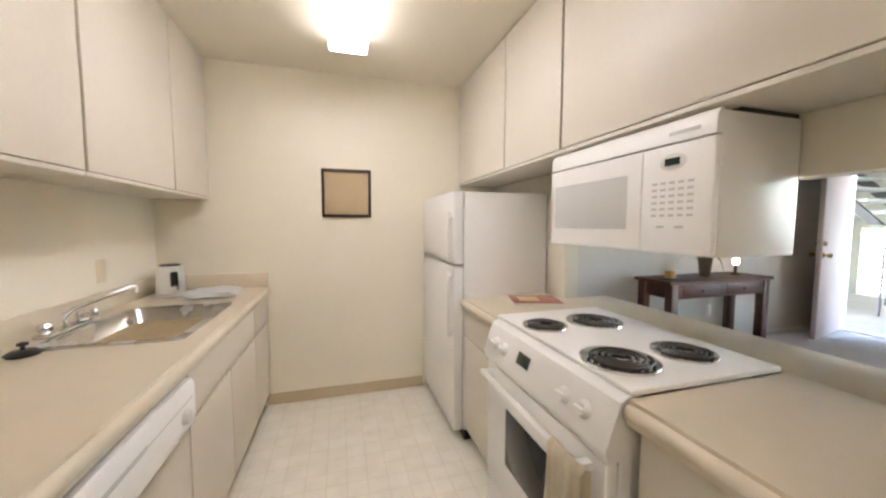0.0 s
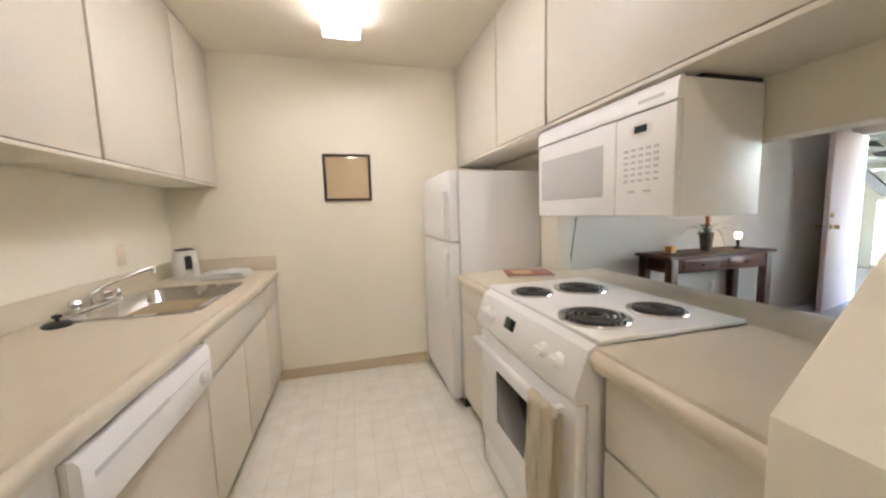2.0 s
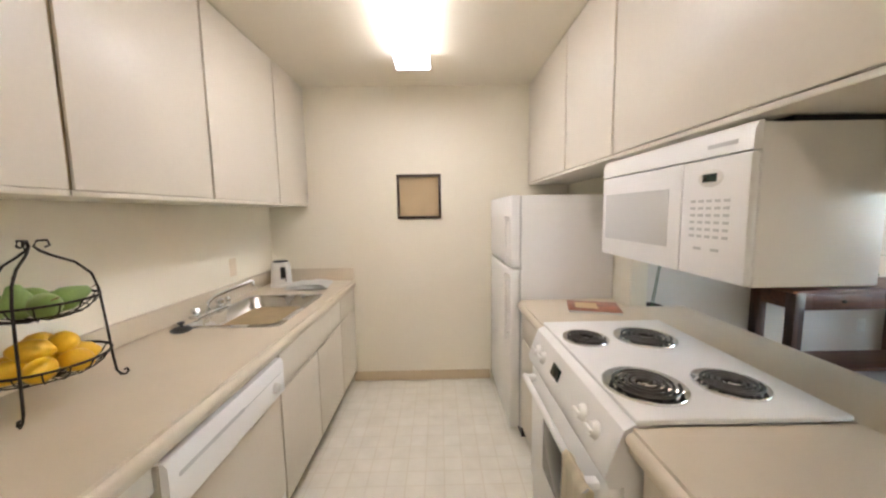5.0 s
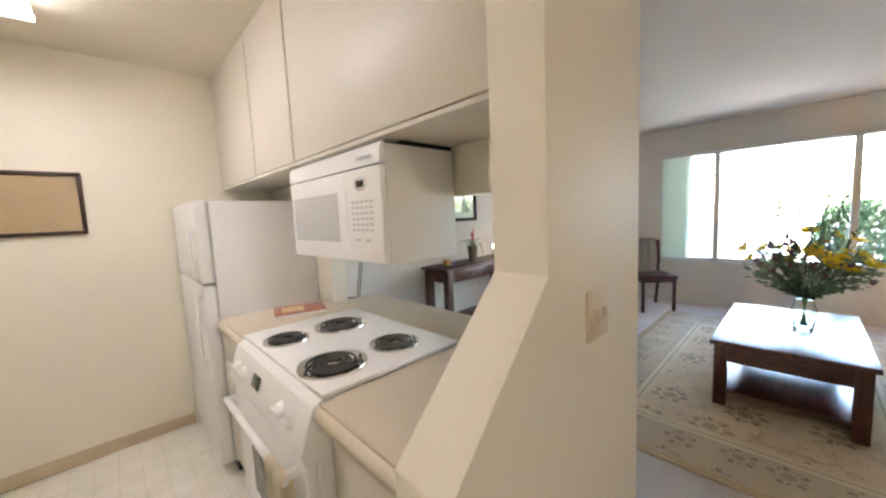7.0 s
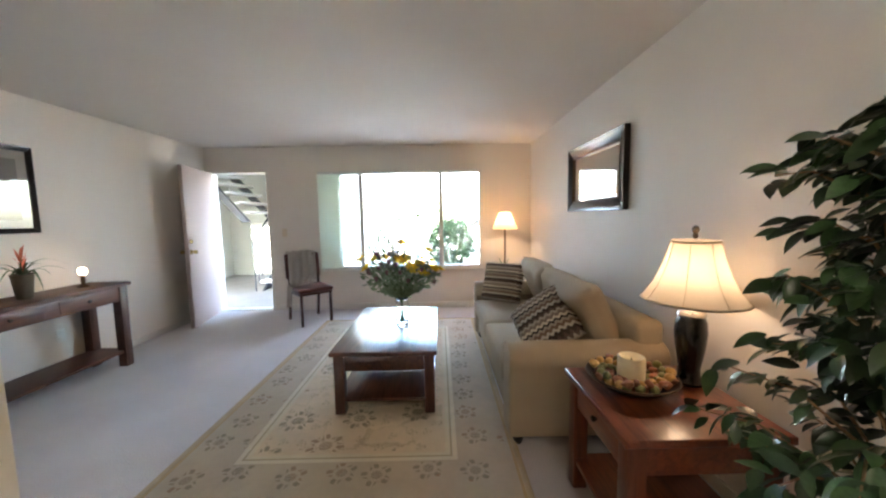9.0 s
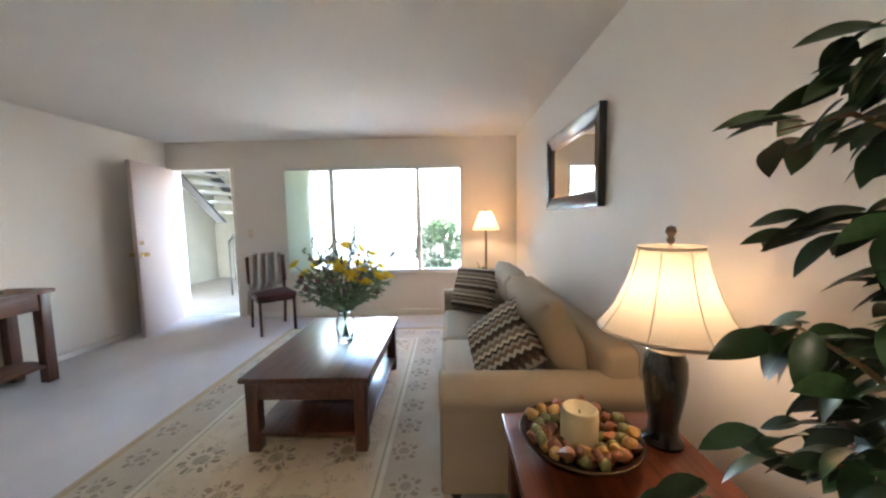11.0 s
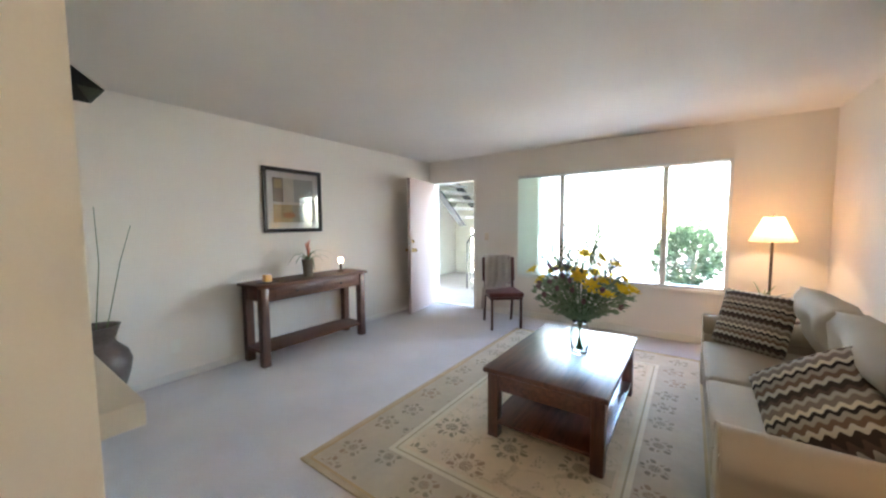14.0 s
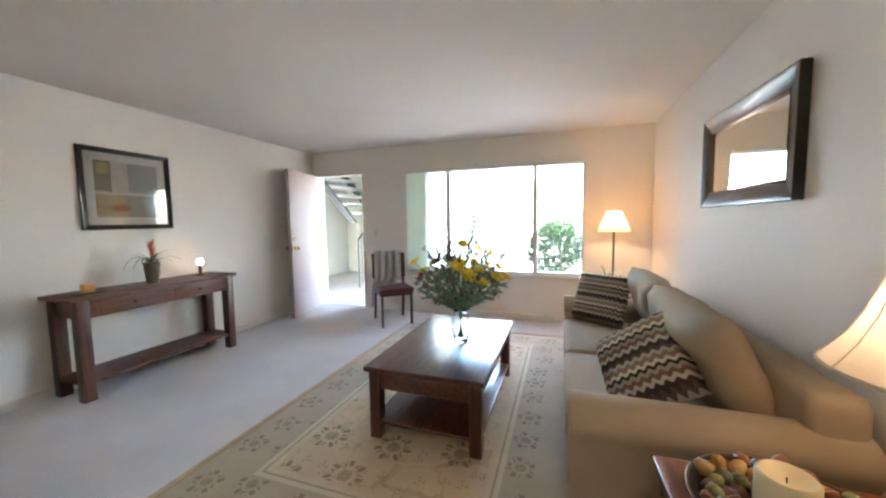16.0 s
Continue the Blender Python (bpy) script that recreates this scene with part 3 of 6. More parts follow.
for s in (-1, 1):
    kb = lathe([(0, 0.07), (0.02, 0.068), (0.027, 0.05), (0.022, 0.03), (0.011, 0.025), (0.011, 0.008), (0.03, 0.006), (0.032, 0.0)], 20)
    part("door_knob", moved(kb, pose(0.80, s * 0.022, 0.95, -90 * s)), CANDLEHOLD, door, "brass door knob")
    part("deadbolt", moved(lathe([(0, 0.025), (0.022, 0.02), (0.026, 0)], 20), pose(0.80, s * 0.022, 1.08, -90 * s)), CANDLEHOLD, door, "brass deadbolt")


def wall_plate(name, m, material, label, kind, gangs=1):
    """A small plate with a toggle or sockets; its face looks along -y."""
    ob = thing(name, 0, 0, 0, label, kind)
    ob.matrix_world = m
    w = 0.035 + 0.021 * (gangs - 1)
    part("plate", box(-w, w, -0.006, 0, -0.058, 0.058, 0.003), material, ob)
    if kind == "switch":
        for x in ((0.0,) if gangs == 1 else (-0.023, 0.023)):
            part("toggle", box(x - 0.006, x + 0.006, -0.016, -0.0055, -0.012, 0.012, 0.002), material, ob)
    else:
        for z in (-0.026, 0.026):
            part("socket", box(-0.015, 0.015, -0.008, -0.0055, z - 0.013, z + 0.013, 0.003), material, ob)
    return ob


wall_plate("light_switch", pose(1.285, 0.185, 1.115), SWITCH, "ivory light switch plate on the cream post", "switch", 2)
wall_plate("light_switch", pose(XE, 1.77, 1.15, 0, 0, -90), SWITCH, "ivory switch plate beside the front door", "switch")
wall_plate("wall_outlet", pose(2.48, YN, 0.30), TRIM, "white wall outlet low on the console wall", "outlet")
wall_plate("wall_outlet", pose(4.05, YN, 0.36), TRIM, "white wall outlet under the console table", "outlet")
wall_plate("wall_outlet", pose(XW, 2.20, 1.06, 0, 0, 90), SWITCH, "ivory outlet above the sink counter", "outlet")

# ---- kitchen: cabinets ----


def door_panel(parent, b, label=""):
    return part("cabinet_door", b, CABINET, parent, label)


CF = -0.308    # base cabinet face, sink side
XB = 0.872     # base cabinet face, stove side


def base_unit(y0, y1, layout):
    ob = thing("base_cabinet", CF, (y0 + y1) / 2, 0, "cream slab-front base cabinet under the sink counter", "cabinet", group="sink side base cabinets")
    h = (y1 - y0) / 2
    part("body", box(XW - CF + 0.004, -0.02, -h + 0.001, h - 0.001, 0.09, 0.795), CAB_EDGE, ob)
    part("toe_kick", box(XW - CF + 0.004, -0.07, -h + 0.001, h - 0.001, 0.007, 0.089), CAB_EDGE, ob)
    for kind, a, c, z0, z1 in layout:
        if z1 < 0.78 and kind == "drawer_front":
            part("top_rail", box(-0.0195, -0.006, -h + 0.001, h - 0.001, z1 + 0.006, 0.795, 0.002), CABINET, ob)
        part(kind, box(-0.019, 0.0, a - (y0 + y1) / 2 + 0.005, c - (y0 + y1) / 2 - 0.005, z0, z1, 0.0025), CABINET, ob)
    return ob


base_unit(2.344, 2.735, [("drawer_front", 2.344, 2.735, 0.628, 0.790), ("cabinet_door", 2.344, 2.735, 0.10, 0.618)])
base_unit(1.411, 2.344, [("drawer_front", 1.411, 2.344, 0.628, 0.790), ("cabinet_door", 1.411, 1.874, 0.10, 0.618), ("cabinet_door", 1.874, 2.344, 0.10, 0.618)])
base_unit(0.10, 0.755, [("drawer_front", 0.10, 0.735, 0.10, 0.715)])
base_unit(-0.60, 0.10, [("drawer_front", -0.6, 0.10, 0.628, 0.790), ("cabinet_door", -0.6, -0.25, 0.10, 0.618), ("cabinet_door", -0.25, 0.10, 0.10, 0.618)])

dw = thing("dishwasher", CF, 1.083, 0, "white built-in dishwasher with a recessed handle strip", "dishwasher")
part("tub", box(XW - CF + 0.004, -0.03, -0.324, 0.324, 0.09, 0.788), PLASTIC, dw)
part("door_panel", box(-0.029, 0.003, -0.315, 0.315, 0.17, 0.618, 0.006), CABINET, dw)
cpan = part("control_panel", prism([(-0.029, 0.624), (0.006, 0.624), (0.022, 0.640), (0.022, 0.770), (0.012, 0.784), (-0.029, 0.784)], "y", -0.318, 0.318), ENAMEL, dw)
part("handle_recess", box(0.018, 0.0235, -0.285, 0.02, 0.722, 0.738, 0.004), GREYP, cpan, "long grey pull slot")
part("groove", box(0.018, 0.0228, 0.02, 0.30, 0.728, 0.731), GREYP, cpan)
part("dial", moved(lathe([(0, 0.018), (0.019, 0.016), (0.023, 0)], 24), pose(0.021, 0.235, 0.690, 0, 90)), PLASTIC, cpan)
part("side_trim", box(-0.03, 0.001, -0.3235, -0.3185, 0.10, 0.784), CABINET, dw)
part("kick_plate", box(-0.07, -0.004, -0.322, 0.322, 0.007, 0.16, 0.004), ENAMEL, dw)

# sink counter with the bowl cut out
SY0, SY1, SX0, SX1 = 1.60, 2.215, -0.835, -0.40
ct = thing("sink_countertop", -0.62, 1.07, 0.820, "beige laminate countertop with a rounded front edge", "countertop")


def rounded_front(y0, y1, xb, xf, z0=-0.022, z1=0.04):
    s = 1 if xf > xb else -1
    r = 0.018
    pts = [(xb, z0), (xf - s * r * 0.6, z0)] + [(xf - s * r * (1 - math.cos(radians(a))), (z0 + z1) / 2 + 0.02 * math.sin(radians(a))) for a in range(-60, 91, 25)] + [(xf - s * r, z1), (xb, z1)]
    return prism(pts, "y", y0, y1)


top = rounded_front(-0.60 - 1.07, SY0 - 1.07, XW + 0.622, -0.290 + 0.62)
join(top, rounded_front(SY1 - 1.07, 2.736 - 1.07, XW + 0.622, -0.290 + 0.62))
join(top, rounded_front(SY0 - 1.07, SY1 - 1.07, SX1 + 0.62, -0.290 + 0.62))
box(XW + 0.622, SX0 + 0.62, SY0 - 1.07, SY1 - 1.07, 0, 0.04, bm=top)
part("top", top, LAMINATE, ct)
part("backsplash", box(XW + 0.622, XW + 0.642, -1.67, 1.666, 0.0405, 0.14, 0.005), LAMINATE, ct)
part("end_splash", box(XW + 0.643, -0.30 + 0.62, 1.646, 1.666, 0.0405, 0.14, 0.005), LAMINATE, ct)

sink = thing("kitchen_sink", (SX0 + SX1) / 2, (SY0 + SY1) / 2, 0.8605, "brushed stainless single-bowl sink set into the counter", "sink")
hx, hy = (SX1 - SX0) / 2, (SY1 - SY0) / 2
sb = bmesh.new()
rings = []
for ox, oy, z, r in ((0.02, 0.02, 0.0, 0.03), (0.018, 0.018, 0.004, 0.03), (-0.012, -0.012, 0.004, 0.05), (-0.018, -0.018, -0.004, 0.055), (-0.03, -0.03, -0.15, 0.07), (-0.06, -0.06, -0.17, 0.06)):
    ring = []
    for cx, cy, a0 in ((1, 1, 0), (-1, 1, 90), (-1, -1, 180), (1, -1, 270)):
        for k in range(6):
            a = radians(a0 + k * 18)
            ring.append(sb.verts.new((cx * (hx + ox - r) + r * math.cos(a), cy * (hy + oy - r) + r * math.sin(a), z)))
    rings.append(ring)
for a, c in zip(rings, rings[1:]):
    for i in range(24):
        sb.faces.new((a[i], a[(i + 1) % 24], c[(i + 1) % 24], c[i]))
sb.faces.new(rings[-1])
part("basin", sb, STEEL, sink, smooth=60)
part("drain", lathe([(0.0, -0.166), (0.03, -0.166), (0.045, -0.164), (0.045, -0.169)], 24), CHROME, sink)
fau = thing("faucet", -0.882, 1.84, 0.861, "chrome two-handle faucet with a long spout", "faucet")
part("base_plate", box(-0.028, 0.028, -0.125, 0.125, 0, 0.018, 0.008), CHROME, fau)
part("spout", tube([(0, 0, 0.015), (0, 0, 0.06), (0.02, 0.02, 0.085), (0.08, 0.08, 0.115), (0.155, 0.15, 0.145), (0.165, 0.16, 0.14), (0.167, 0.162, 0.12)], 0.011, 12), CHROME, fau, smooth=70)
for y in (-0.1, 0.1):
    part("handle", lathe([(0, 0.058), (0.018, 0.056), (0.025, 0.045), (0.022, 0.03), (0.013, 0.026), (0.018, 0.017)], 8, (0, y, 0), lobes=4, depth=0.08), CHROME, fau)
part("sprayer", lathe([(0, 0.07), (0.012, 0.068), (0.016, 0.05), (0.012, 0.03), (0.022, 0.02), (0.024, 0.017)], 16, (0, 0.175, -0.017)), CHROME, fau)
stop = thing("sink_stopper", -0.815, 1.545, 0.861, "black rubber sink stopper on the counter", "stopper")
part("disc", lathe([(0, 0), (0.04, 0), (0.045, 0.008), (0.03, 0.018), (0, 0.02)], 24), BLACKM, stop)
part("knob", lathe([(0.006, 0.019), (0.006, 0.03), (0.014, 0.034), (0.014, 0.042), (0, 0.046)], 16), BLACKM, stop)

# left wall cabinets
UF, UZ = -0.631, 1.458


def wall_unit(x_face, x_back, y0, y1, z0, splits, label, group):
    s = 1 if x_face > x_back else -1
    ob = thing("wall_cabinet", x_face, (y0 + y1) / 2, z0, label, "cabinet", group=group)
    d, h, top_z, m = x_back - x_face, (y1 - y0) / 2, H - 0.014 - z0, (y0 + y1) / 2
    part("body", box(min(d, -s * 0.02), max(d, -s * 0.02), -h, h, 0.012, top_z), CABINET, ob)
    part("bottom_rail", box(min(d, -s * 0.004), max(d, -s * 0.004), -h, h, -0.004, 0.0115, 0.003), CABINET, ob)
    part("edge_strip", box(min(-s * 0.0195, -s * 0.012), max(-s * 0.0195, -s * 0.012), -h, h, 0.015, top_z), CAB_EDGE, ob)
    cuts = [y0] + splits + [y1]
    for a, c in zip(cuts, cuts[1:]):
        part("cabinet_door", box(min(0, -s * 0.0115), max(0, -s * 0.0115), a - m + 0.007, c - m - 0.007, 0.014, top_z - 0.004, 0.003), CABINET, ob)
    return ob


LL = "cream slab-door wall cabinet hung above the sink counter"
wall_unit(UF, XW + 0.002, 1.58, 2.735, UZ, [2.24], LL, "wall cabinets over the sink")
wall_unit(UF, XW + 0.002, 0.961, 1.578, UZ, [], LL, "wall cabinets over the sink")
wall_unit(UF, XW + 0.002, 0.36, 0.959, UZ, [], LL, "wall cabinets over the sink")
wall_unit(UF, XW + 0.002, -0.60, 0.358, UZ, [-0.12], LL, "wall cabinets over the sink")
LR = "cream slab-door wall cabinet above the stove side"
wall_unit(1.10, 1.418, 1.402, 2.735, 1.602, [1.937], LR, "wall cabinets over the stove")
wall_unit(1.10, 1.418, 0.312, 1.40, 1.602, [], LR, "wall cabinets over the stove")

# ---- kitchen: stove side ----
pc = thing("peninsula_countertop", 1.2, 1.1, 0.833, "beige laminate peninsula counter beside the stove", "countertop")


def pen_slab(y0, y1, xf, xb):
    b = rounded_front(y0 - 1.1, y1 - 1.1, xb - 1.2, xf - 1.2)
    return b


part("near_slab", pen_slab(0.312, 0.738, 0.832, 1.40), LAMINATE, pc)
part("far_slab", pen_slab(1.495, 1.955, 0.845, 1.40), LAMINATE, pc)
part("bar_overhang", box(0.2005, 0.502, -0.665, 0.68, -0.030, 0.0395, 0.006), LAMINATE, pc)


def pen_unit(y0, y1, fronts):
    ob = thing("base_cabinet", XB, (y0 + y1) / 2, 0, "cream slab-front base cabinet beside the stove", "cabinet", group="stove side base cabinets")
    h, m = (y1 - y0) / 2, (y0 + y1) / 2
    part("body", box(0.02, 0.54, -h, h, 0.09, 0.810), CAB_EDGE, ob)
    part("toe_kick", box(0.07, 0.54, -h, h, 0.007, 0.089), CAB_EDGE, ob)
    for kind, z0, z1 in fronts:
        part(kind, box(0.0, 0.019, -h + 0.004, h - 0.004, z0, z1, 0.0025), CABINET, ob)
    return ob


pen_unit(0.314, 0.728, [("drawer_front", 0.595, 0.806), ("cabinet_door", 0.10, 0.585)])
pen_unit(1.50, 1.953, [("drawer_front", 0.655, 0.806), ("cabinet_door", 0.10, 0.645)])
structure("peninsula_back_panel", box(1.415, 1.435, 0.312, 1.788, 0.002, 0.810), CREAM_WALL, "cream back panel under the peninsula counter", "wall")

st = thing("electric_stove", 1.115, 1.118, -0.036, "white slide-in electric stove with four coil burners", "stove")
X0 = 0.79 - 1.09
part("body", box(X0 + 0.03, 0.28, -0.362, 0.362, 0.043, 0.86), ENAMEL, st)
part("storage_drawer", box(X0 + 0.002, X0 + 0.029, -0.36, 0.36, 0.07, 0.20, 0.006), ENAMEL, st)
od = part("oven_door", box(X0 - 0.008, X0 + 0.029, -0.36, 0.36, 0.21, 0.735, 0.01), ENAMEL, st)
part("oven_window", box(X0 - 0.0105, X0 - 0.007, -0.14, 0.175, 0.37, 0.60, 0.001), DARKGLASS, od)
ohb = tube([(X0 - 0.05, -0.32, 0.70), (X0 - 0.05, 0.32, 0.70)], 0.012, 12)
for y in (-0.3, 0.3):
    box(X0 - 0.05, X0 - 0.006, y - 0.014, y + 0.014, 0.69, 0.712, 0.004, bm=ohb)
part("door_handle", ohb, ENAMEL, od)
part("control_panel", prism([(X0 - 0.012, 0.745), (X0 - 0.022, 0.775), (X0 + 0.02, 0.895), (X0 + 0.045, 0.908), (X0 + 0.08, 0.908), (X0 + 0.08, 0.745)], "y", -0.37, 0.37), ENAMEL, st)
slope = math.degrees(math.atan2(0.042, 0.12))
for y in (-0.27, -0.185, 0.20, 0.275):
    kn = lathe([(0, 0.018), (0.018, 0.017), (0.022, 0.006), (0.026, 0.0)], 20)
    box(-0.004, 0.004, -0.019, 0.019, 0.014, 0.026, 0.002, bm=kn)
    part("knob", moved(kn, pose(X0 - 0.004, y, 0.832, 0, -90 + slope)), ENAMEL, st)
part("clock_display", moved(box(-0.022, 0.022, -0.04, 0.04, 0, 0.003, 0.001), pose(X0 - 0.001, 0.06, 0.838, 0, -90 + slope)), DISPLAY, st, "small dark clock display")
part("cooktop", box(0.80 - 1.09 + 0.035, 0.275, -0.378, 0.378, 0.9095, 0.926, 0.006), ENAMEL, st)
for bx, by, r in ((0.948, 0.835, 0.105), (1.19, 0.83, 0.088), (0.936, 1.205, 0.082), (1.165, 1.20, 0.105)):
    cx, cy = bx - 1.09, by - 1.05
    bn = part("burner", lathe([(0.02, 0.9268), (r * 0.75, 0.9272), (r * 0.97, 0.931), (r * 1.04, 0.934), (r * 1.06, 0.930), (r * 1.06, 0.927)], 40, (cx, cy, 0)), CHROME, st, "chrome drip pan with black coil")
    turns, pts = 4, []
    for i in range(turns * 28):
        a, q = i / 28 * 2 * math.pi, 0.022 + (r * 0.86 - 0.022) * i / (turns * 28)
        pts.append((cx + q * math.cos(a), cy + q * math.sin(a), 0.937))
    part("coil", tube(pts, 0.0046, 6), COIL, bn, "black heating coil")
    sp = bmesh.new()
    for k in range(3):
        a = radians(90 + 120 * k)
        tube([(cx, cy, 0.930), (cx + r * 0.9 * math.cos(a), cy + r * 0.9 * math.sin(a), 0.930)], 0.004, 6, bm=sp)
    part("coil_support", sp, CHROME, bn)

tw = thing("dish_towel", 0.770, 0.862, 0.207, "tan striped dish towel hung over the oven handle", "towel")
tb = bmesh.new()
N, M = 18, 22
for s, x in ((0, -0.022), (1, 0.012)):
    g = []
    for i in range(N + 1):
        row = []
        for j in range(M + 1):
            u, v = i / N, j / M
            fold = 0.009 * math.sin(u * 15 + s) * (1.1 - v * 0.8) + 0.004 * noise.noise(Vector((u * 5, v * 4, s)))
            row.append(tb.verts.new((x + fold - 0.004 * s, -0.075 + 0.15 * u + 0.01 * math.sin(v * 5), 0.05 + 0.415 * v + (0.03 * s * (1 - v)))))
        g.append(row)
    for i in range(N):
        for j in range(M):
            tb.faces.new((g[i][j], g[i + 1][j], g[i + 1][j + 1], g[i][j + 1]))
    edge = [r[-1] for r in g]
    if s == 0:
        first = edge
    else:
        mid = [tb.verts.new(((a.co.x + c.co.x) / 2, (a.co.y + c.co.y) / 2, 0.478)) for a, c in zip(first, edge)]
        for i in range(N):
            tb.faces.new((first[i], first[i + 1], mid[i + 1], mid[i]))
            tb.faces.new((mid[i], mid[i + 1], edge[i + 1], edge[i]))
bmesh.ops.solidify(tb, geom=tb.faces, thickness=0.004)
part("cloth", tb, TOWEL, tw, smooth=70)

mw = thing("microwave_oven", 1.245, 1.095, 1.207, "white over-the-range microwave with a touch pad", "microwave")
part("case", box(-0.13, 0.165, -0.352, 0.352, 0, 0.375, 0.005), ENAMEL, mw)
part("vent_grille", prism([(-0.1305, 0.315), (-0.152, 0.315), (-0.150, 0.360), (-0.140, 0.378), (-0.1305, 0.378)], "y", -0.352, 0.352), ENAMEL, mw)
# Black filler stands in for the shade in the gap under the cabinet.
part("gap_shade_strip", box(-0.06, 0.16, -0.345, 0.345, 0.3755, 0.388), BLACKM, mw, "black strip painting the shaded gap over the microwave")
md = part("door", box(-0.152, -0.131, -0.13, 0.352, 0.004, 0.311, 0.006), ENAMEL, mw)
part("window", box(-0.1535, -0.151, -0.075, 0.32, 0.07, 0.245, 0.001), GREYP, md, "pale grey mesh window")
cp = part("control_panel", box(-0.152, -0.131, -0.352, -0.132, 0.004, 0.311, 0.006), ENAMEL, mw)
part("display_bezel", moved(lathe([(0, 0.002), (0.036, 0.002), (0.042, 0)], 28), pose(-0.152, -0.235, 0.262, 0, -90) @ Matrix.Diagonal((0.55, 1, 1, 1))), PLASTIC, cp)
part("display", box(-0.1555, -0.1535, -0.258, -0.212, 0.252, 0.273, 0.0005), DISPLAY, cp, "dark digital display")
for r in range(6):
    for c in range(5):
        part("key", box(-0.1535, -0.1515, -0.30 + c * 0.028, -0.283 + c * 0.028, 0.108 + r * 0.0185, 0.115 + r * 0.0185), GREYP, cp)
for c in range(2):
    part("key", box(-0.1535, -0.1515, -0.275 + c * 0.06, -0.25 + c * 0.06, 0.075, 0.082), GREYP, cp)
part("logo_bar", box(-0.1525, -0.1500, -0.31, -0.22, 0.335, 0.345), GREYP, mw)

fr = thing("refrigerator", 1.11, 2.335, 0.007, "white top-freezer refrigerator with textured doors", "refrigerator")
part("cabinet_body", box(-0.24, 0.30, -0.375, 0.375, 0.06, 1.475, 0.008), FRIDGE, fr)
part("toe_grille", box(-0.23, 0.30, -0.37, 0.37, 0.0, 0.058), BLACKM, fr)
for n, z0, z1 in (("freezer_door", 1.055, 1.478), ("fridge_door", 0.065, 1.045)):
    d = part(n, box(-0.305, -0.246, -0.375, 0.375, z0, z1, 0.012, 3), FRIDGE, fr)
    hz0, hz1 = (1.08, 1.36) if n == "freezer_door" else (0.62, 1.02)
    hb = box(-0.335, -0.322, -0.345, -0.315, hz0, hz1, 0.005)
    for z in (hz0 + 0.005, hz1 - 0.035):
        box(-0.325, -0.303, -0.343, -0.317, z, z + 0.03, 0.004, bm=hb)
    part("handle", hb, ENAMEL, d)
    part("gasket", box(-0.2458, -0.2402, -0.368, 0.368, z0 + 0.004, z1 - 0.006), GREYP, fr)

fl = thing("fluorescent_light", 0.25, 1.66, H - 0.014, "boxy fluorescent kitchen light with a glowing diffuser", "ceiling light")
part("base", box(-0.098, 0.098, -0.572, 0.572, -0.048, 0, 0.004), PLASTIC, fl)
part("diffuser", prism([(-0.103, -0.0485), (-0.105, -0.066), (-0.09, -0.078), (0.09, -0.078), (0.105, -0.066), (0.103, -0.0485)], "y", -0.568, 0.568), TUBE, fl, "glowing prismatic diffuser")
for y in (-1, 1):
    part("end_cap", box(-0.107, 0.107, y * 0.572 - 0.0035, y * 0.572 + 0.0035, -0.080, -0.0485, 0.001), PLASTIC, fl)

kp = thing("framed_picture", 0.238, YK - 0.003, 1.518, "small dark-framed tan print on the kitchen wall", "picture")
w2 = 0.173
fb = box(-w2, w2, -0.022, 0, w2 - 0.02, w2, 0.004)
box(-w2, w2, -0.022, 0, -w2, -w2 + 0.02, 0.004, bm=fb)
box(-w2, -w2 + 0.02, -0.021, 0, -w2 + 0.02, w2 - 0.02, 0.004, bm=fb)
box(w2 - 0.02, w2, -0.021, 0, -w2 + 0.02, w2 - 0.02, 0.004, bm=fb)
part("frame", fb, BROWNF, kp)
pr = part("print", box(-w2 + 0.021, w2 - 0.021, -0.008, -0.003, -w2 + 0.021, w2 - 0.021), PAPER, kp, "plain tan print")
part("glazing", box(-w2 + 0.021, w2 - 0.021, -0.0135, -0.0115, -w2 + 0.021, w2 - 0.021), PANE, kp).visible_shadow = False

# ---- living room: large furniture ----
RX, RY = 1.50, 0.95
rug = thing("area_rug", 4.01, 0.05, 0.001, "faded floral rug with a grey border and tan field", "rug")
part("woven_field", box(-RX, RX, -RY, RY, 0, 0.010, 0.003), rug_material(RX, RY), rug)
for x in (-RX, RX):
    part("binding", box(x - 0.018, x + 0.018, -RY - 0.018, RY + 0.018, 0.0, 0.0135, 0.005), BINDING, rug, "tan bound edge")
for y in (-RY, RY):
    part("binding", box(-RX + 0.0185, RX - 0.0185, y - 0.018, y + 0.018, 0.0, 0.0135, 0.005), BINDING, rug, "tan bound edge")

tb_ = thing("coffee_table", 3.865, -0.095, 0.011, "mahogany coffee table with a lower shelf, on the rug", "coffee table")
tl, tw_ = 0.585, 0.36
part("tabletop", box(-tl, tl, -tw_, tw_, 0.415, 0.445, 0.006, 3), MAHOGANY, tb_)
for x in (-1, 1):
    for y in (-1, 1):
        part("leg", box(x * (tl - 0.06) - 0.034, x * (tl - 0.06) + 0.034, y * (tw_ - 0.055) - 0.034, y * (tw_ - 0.055) + 0.034, 0, 0.4145, 0.004), MAHOGANY_Z, tb_)
for y in (-1, 1):
    part("side_apron", box(-tl + 0.095, tl - 0.095, y * (tw_ - 0.05) - 0.012, y * (tw_ - 0.05) + 0.012, 0.30, 0.414, 0.003), MAHOGANY, tb_)
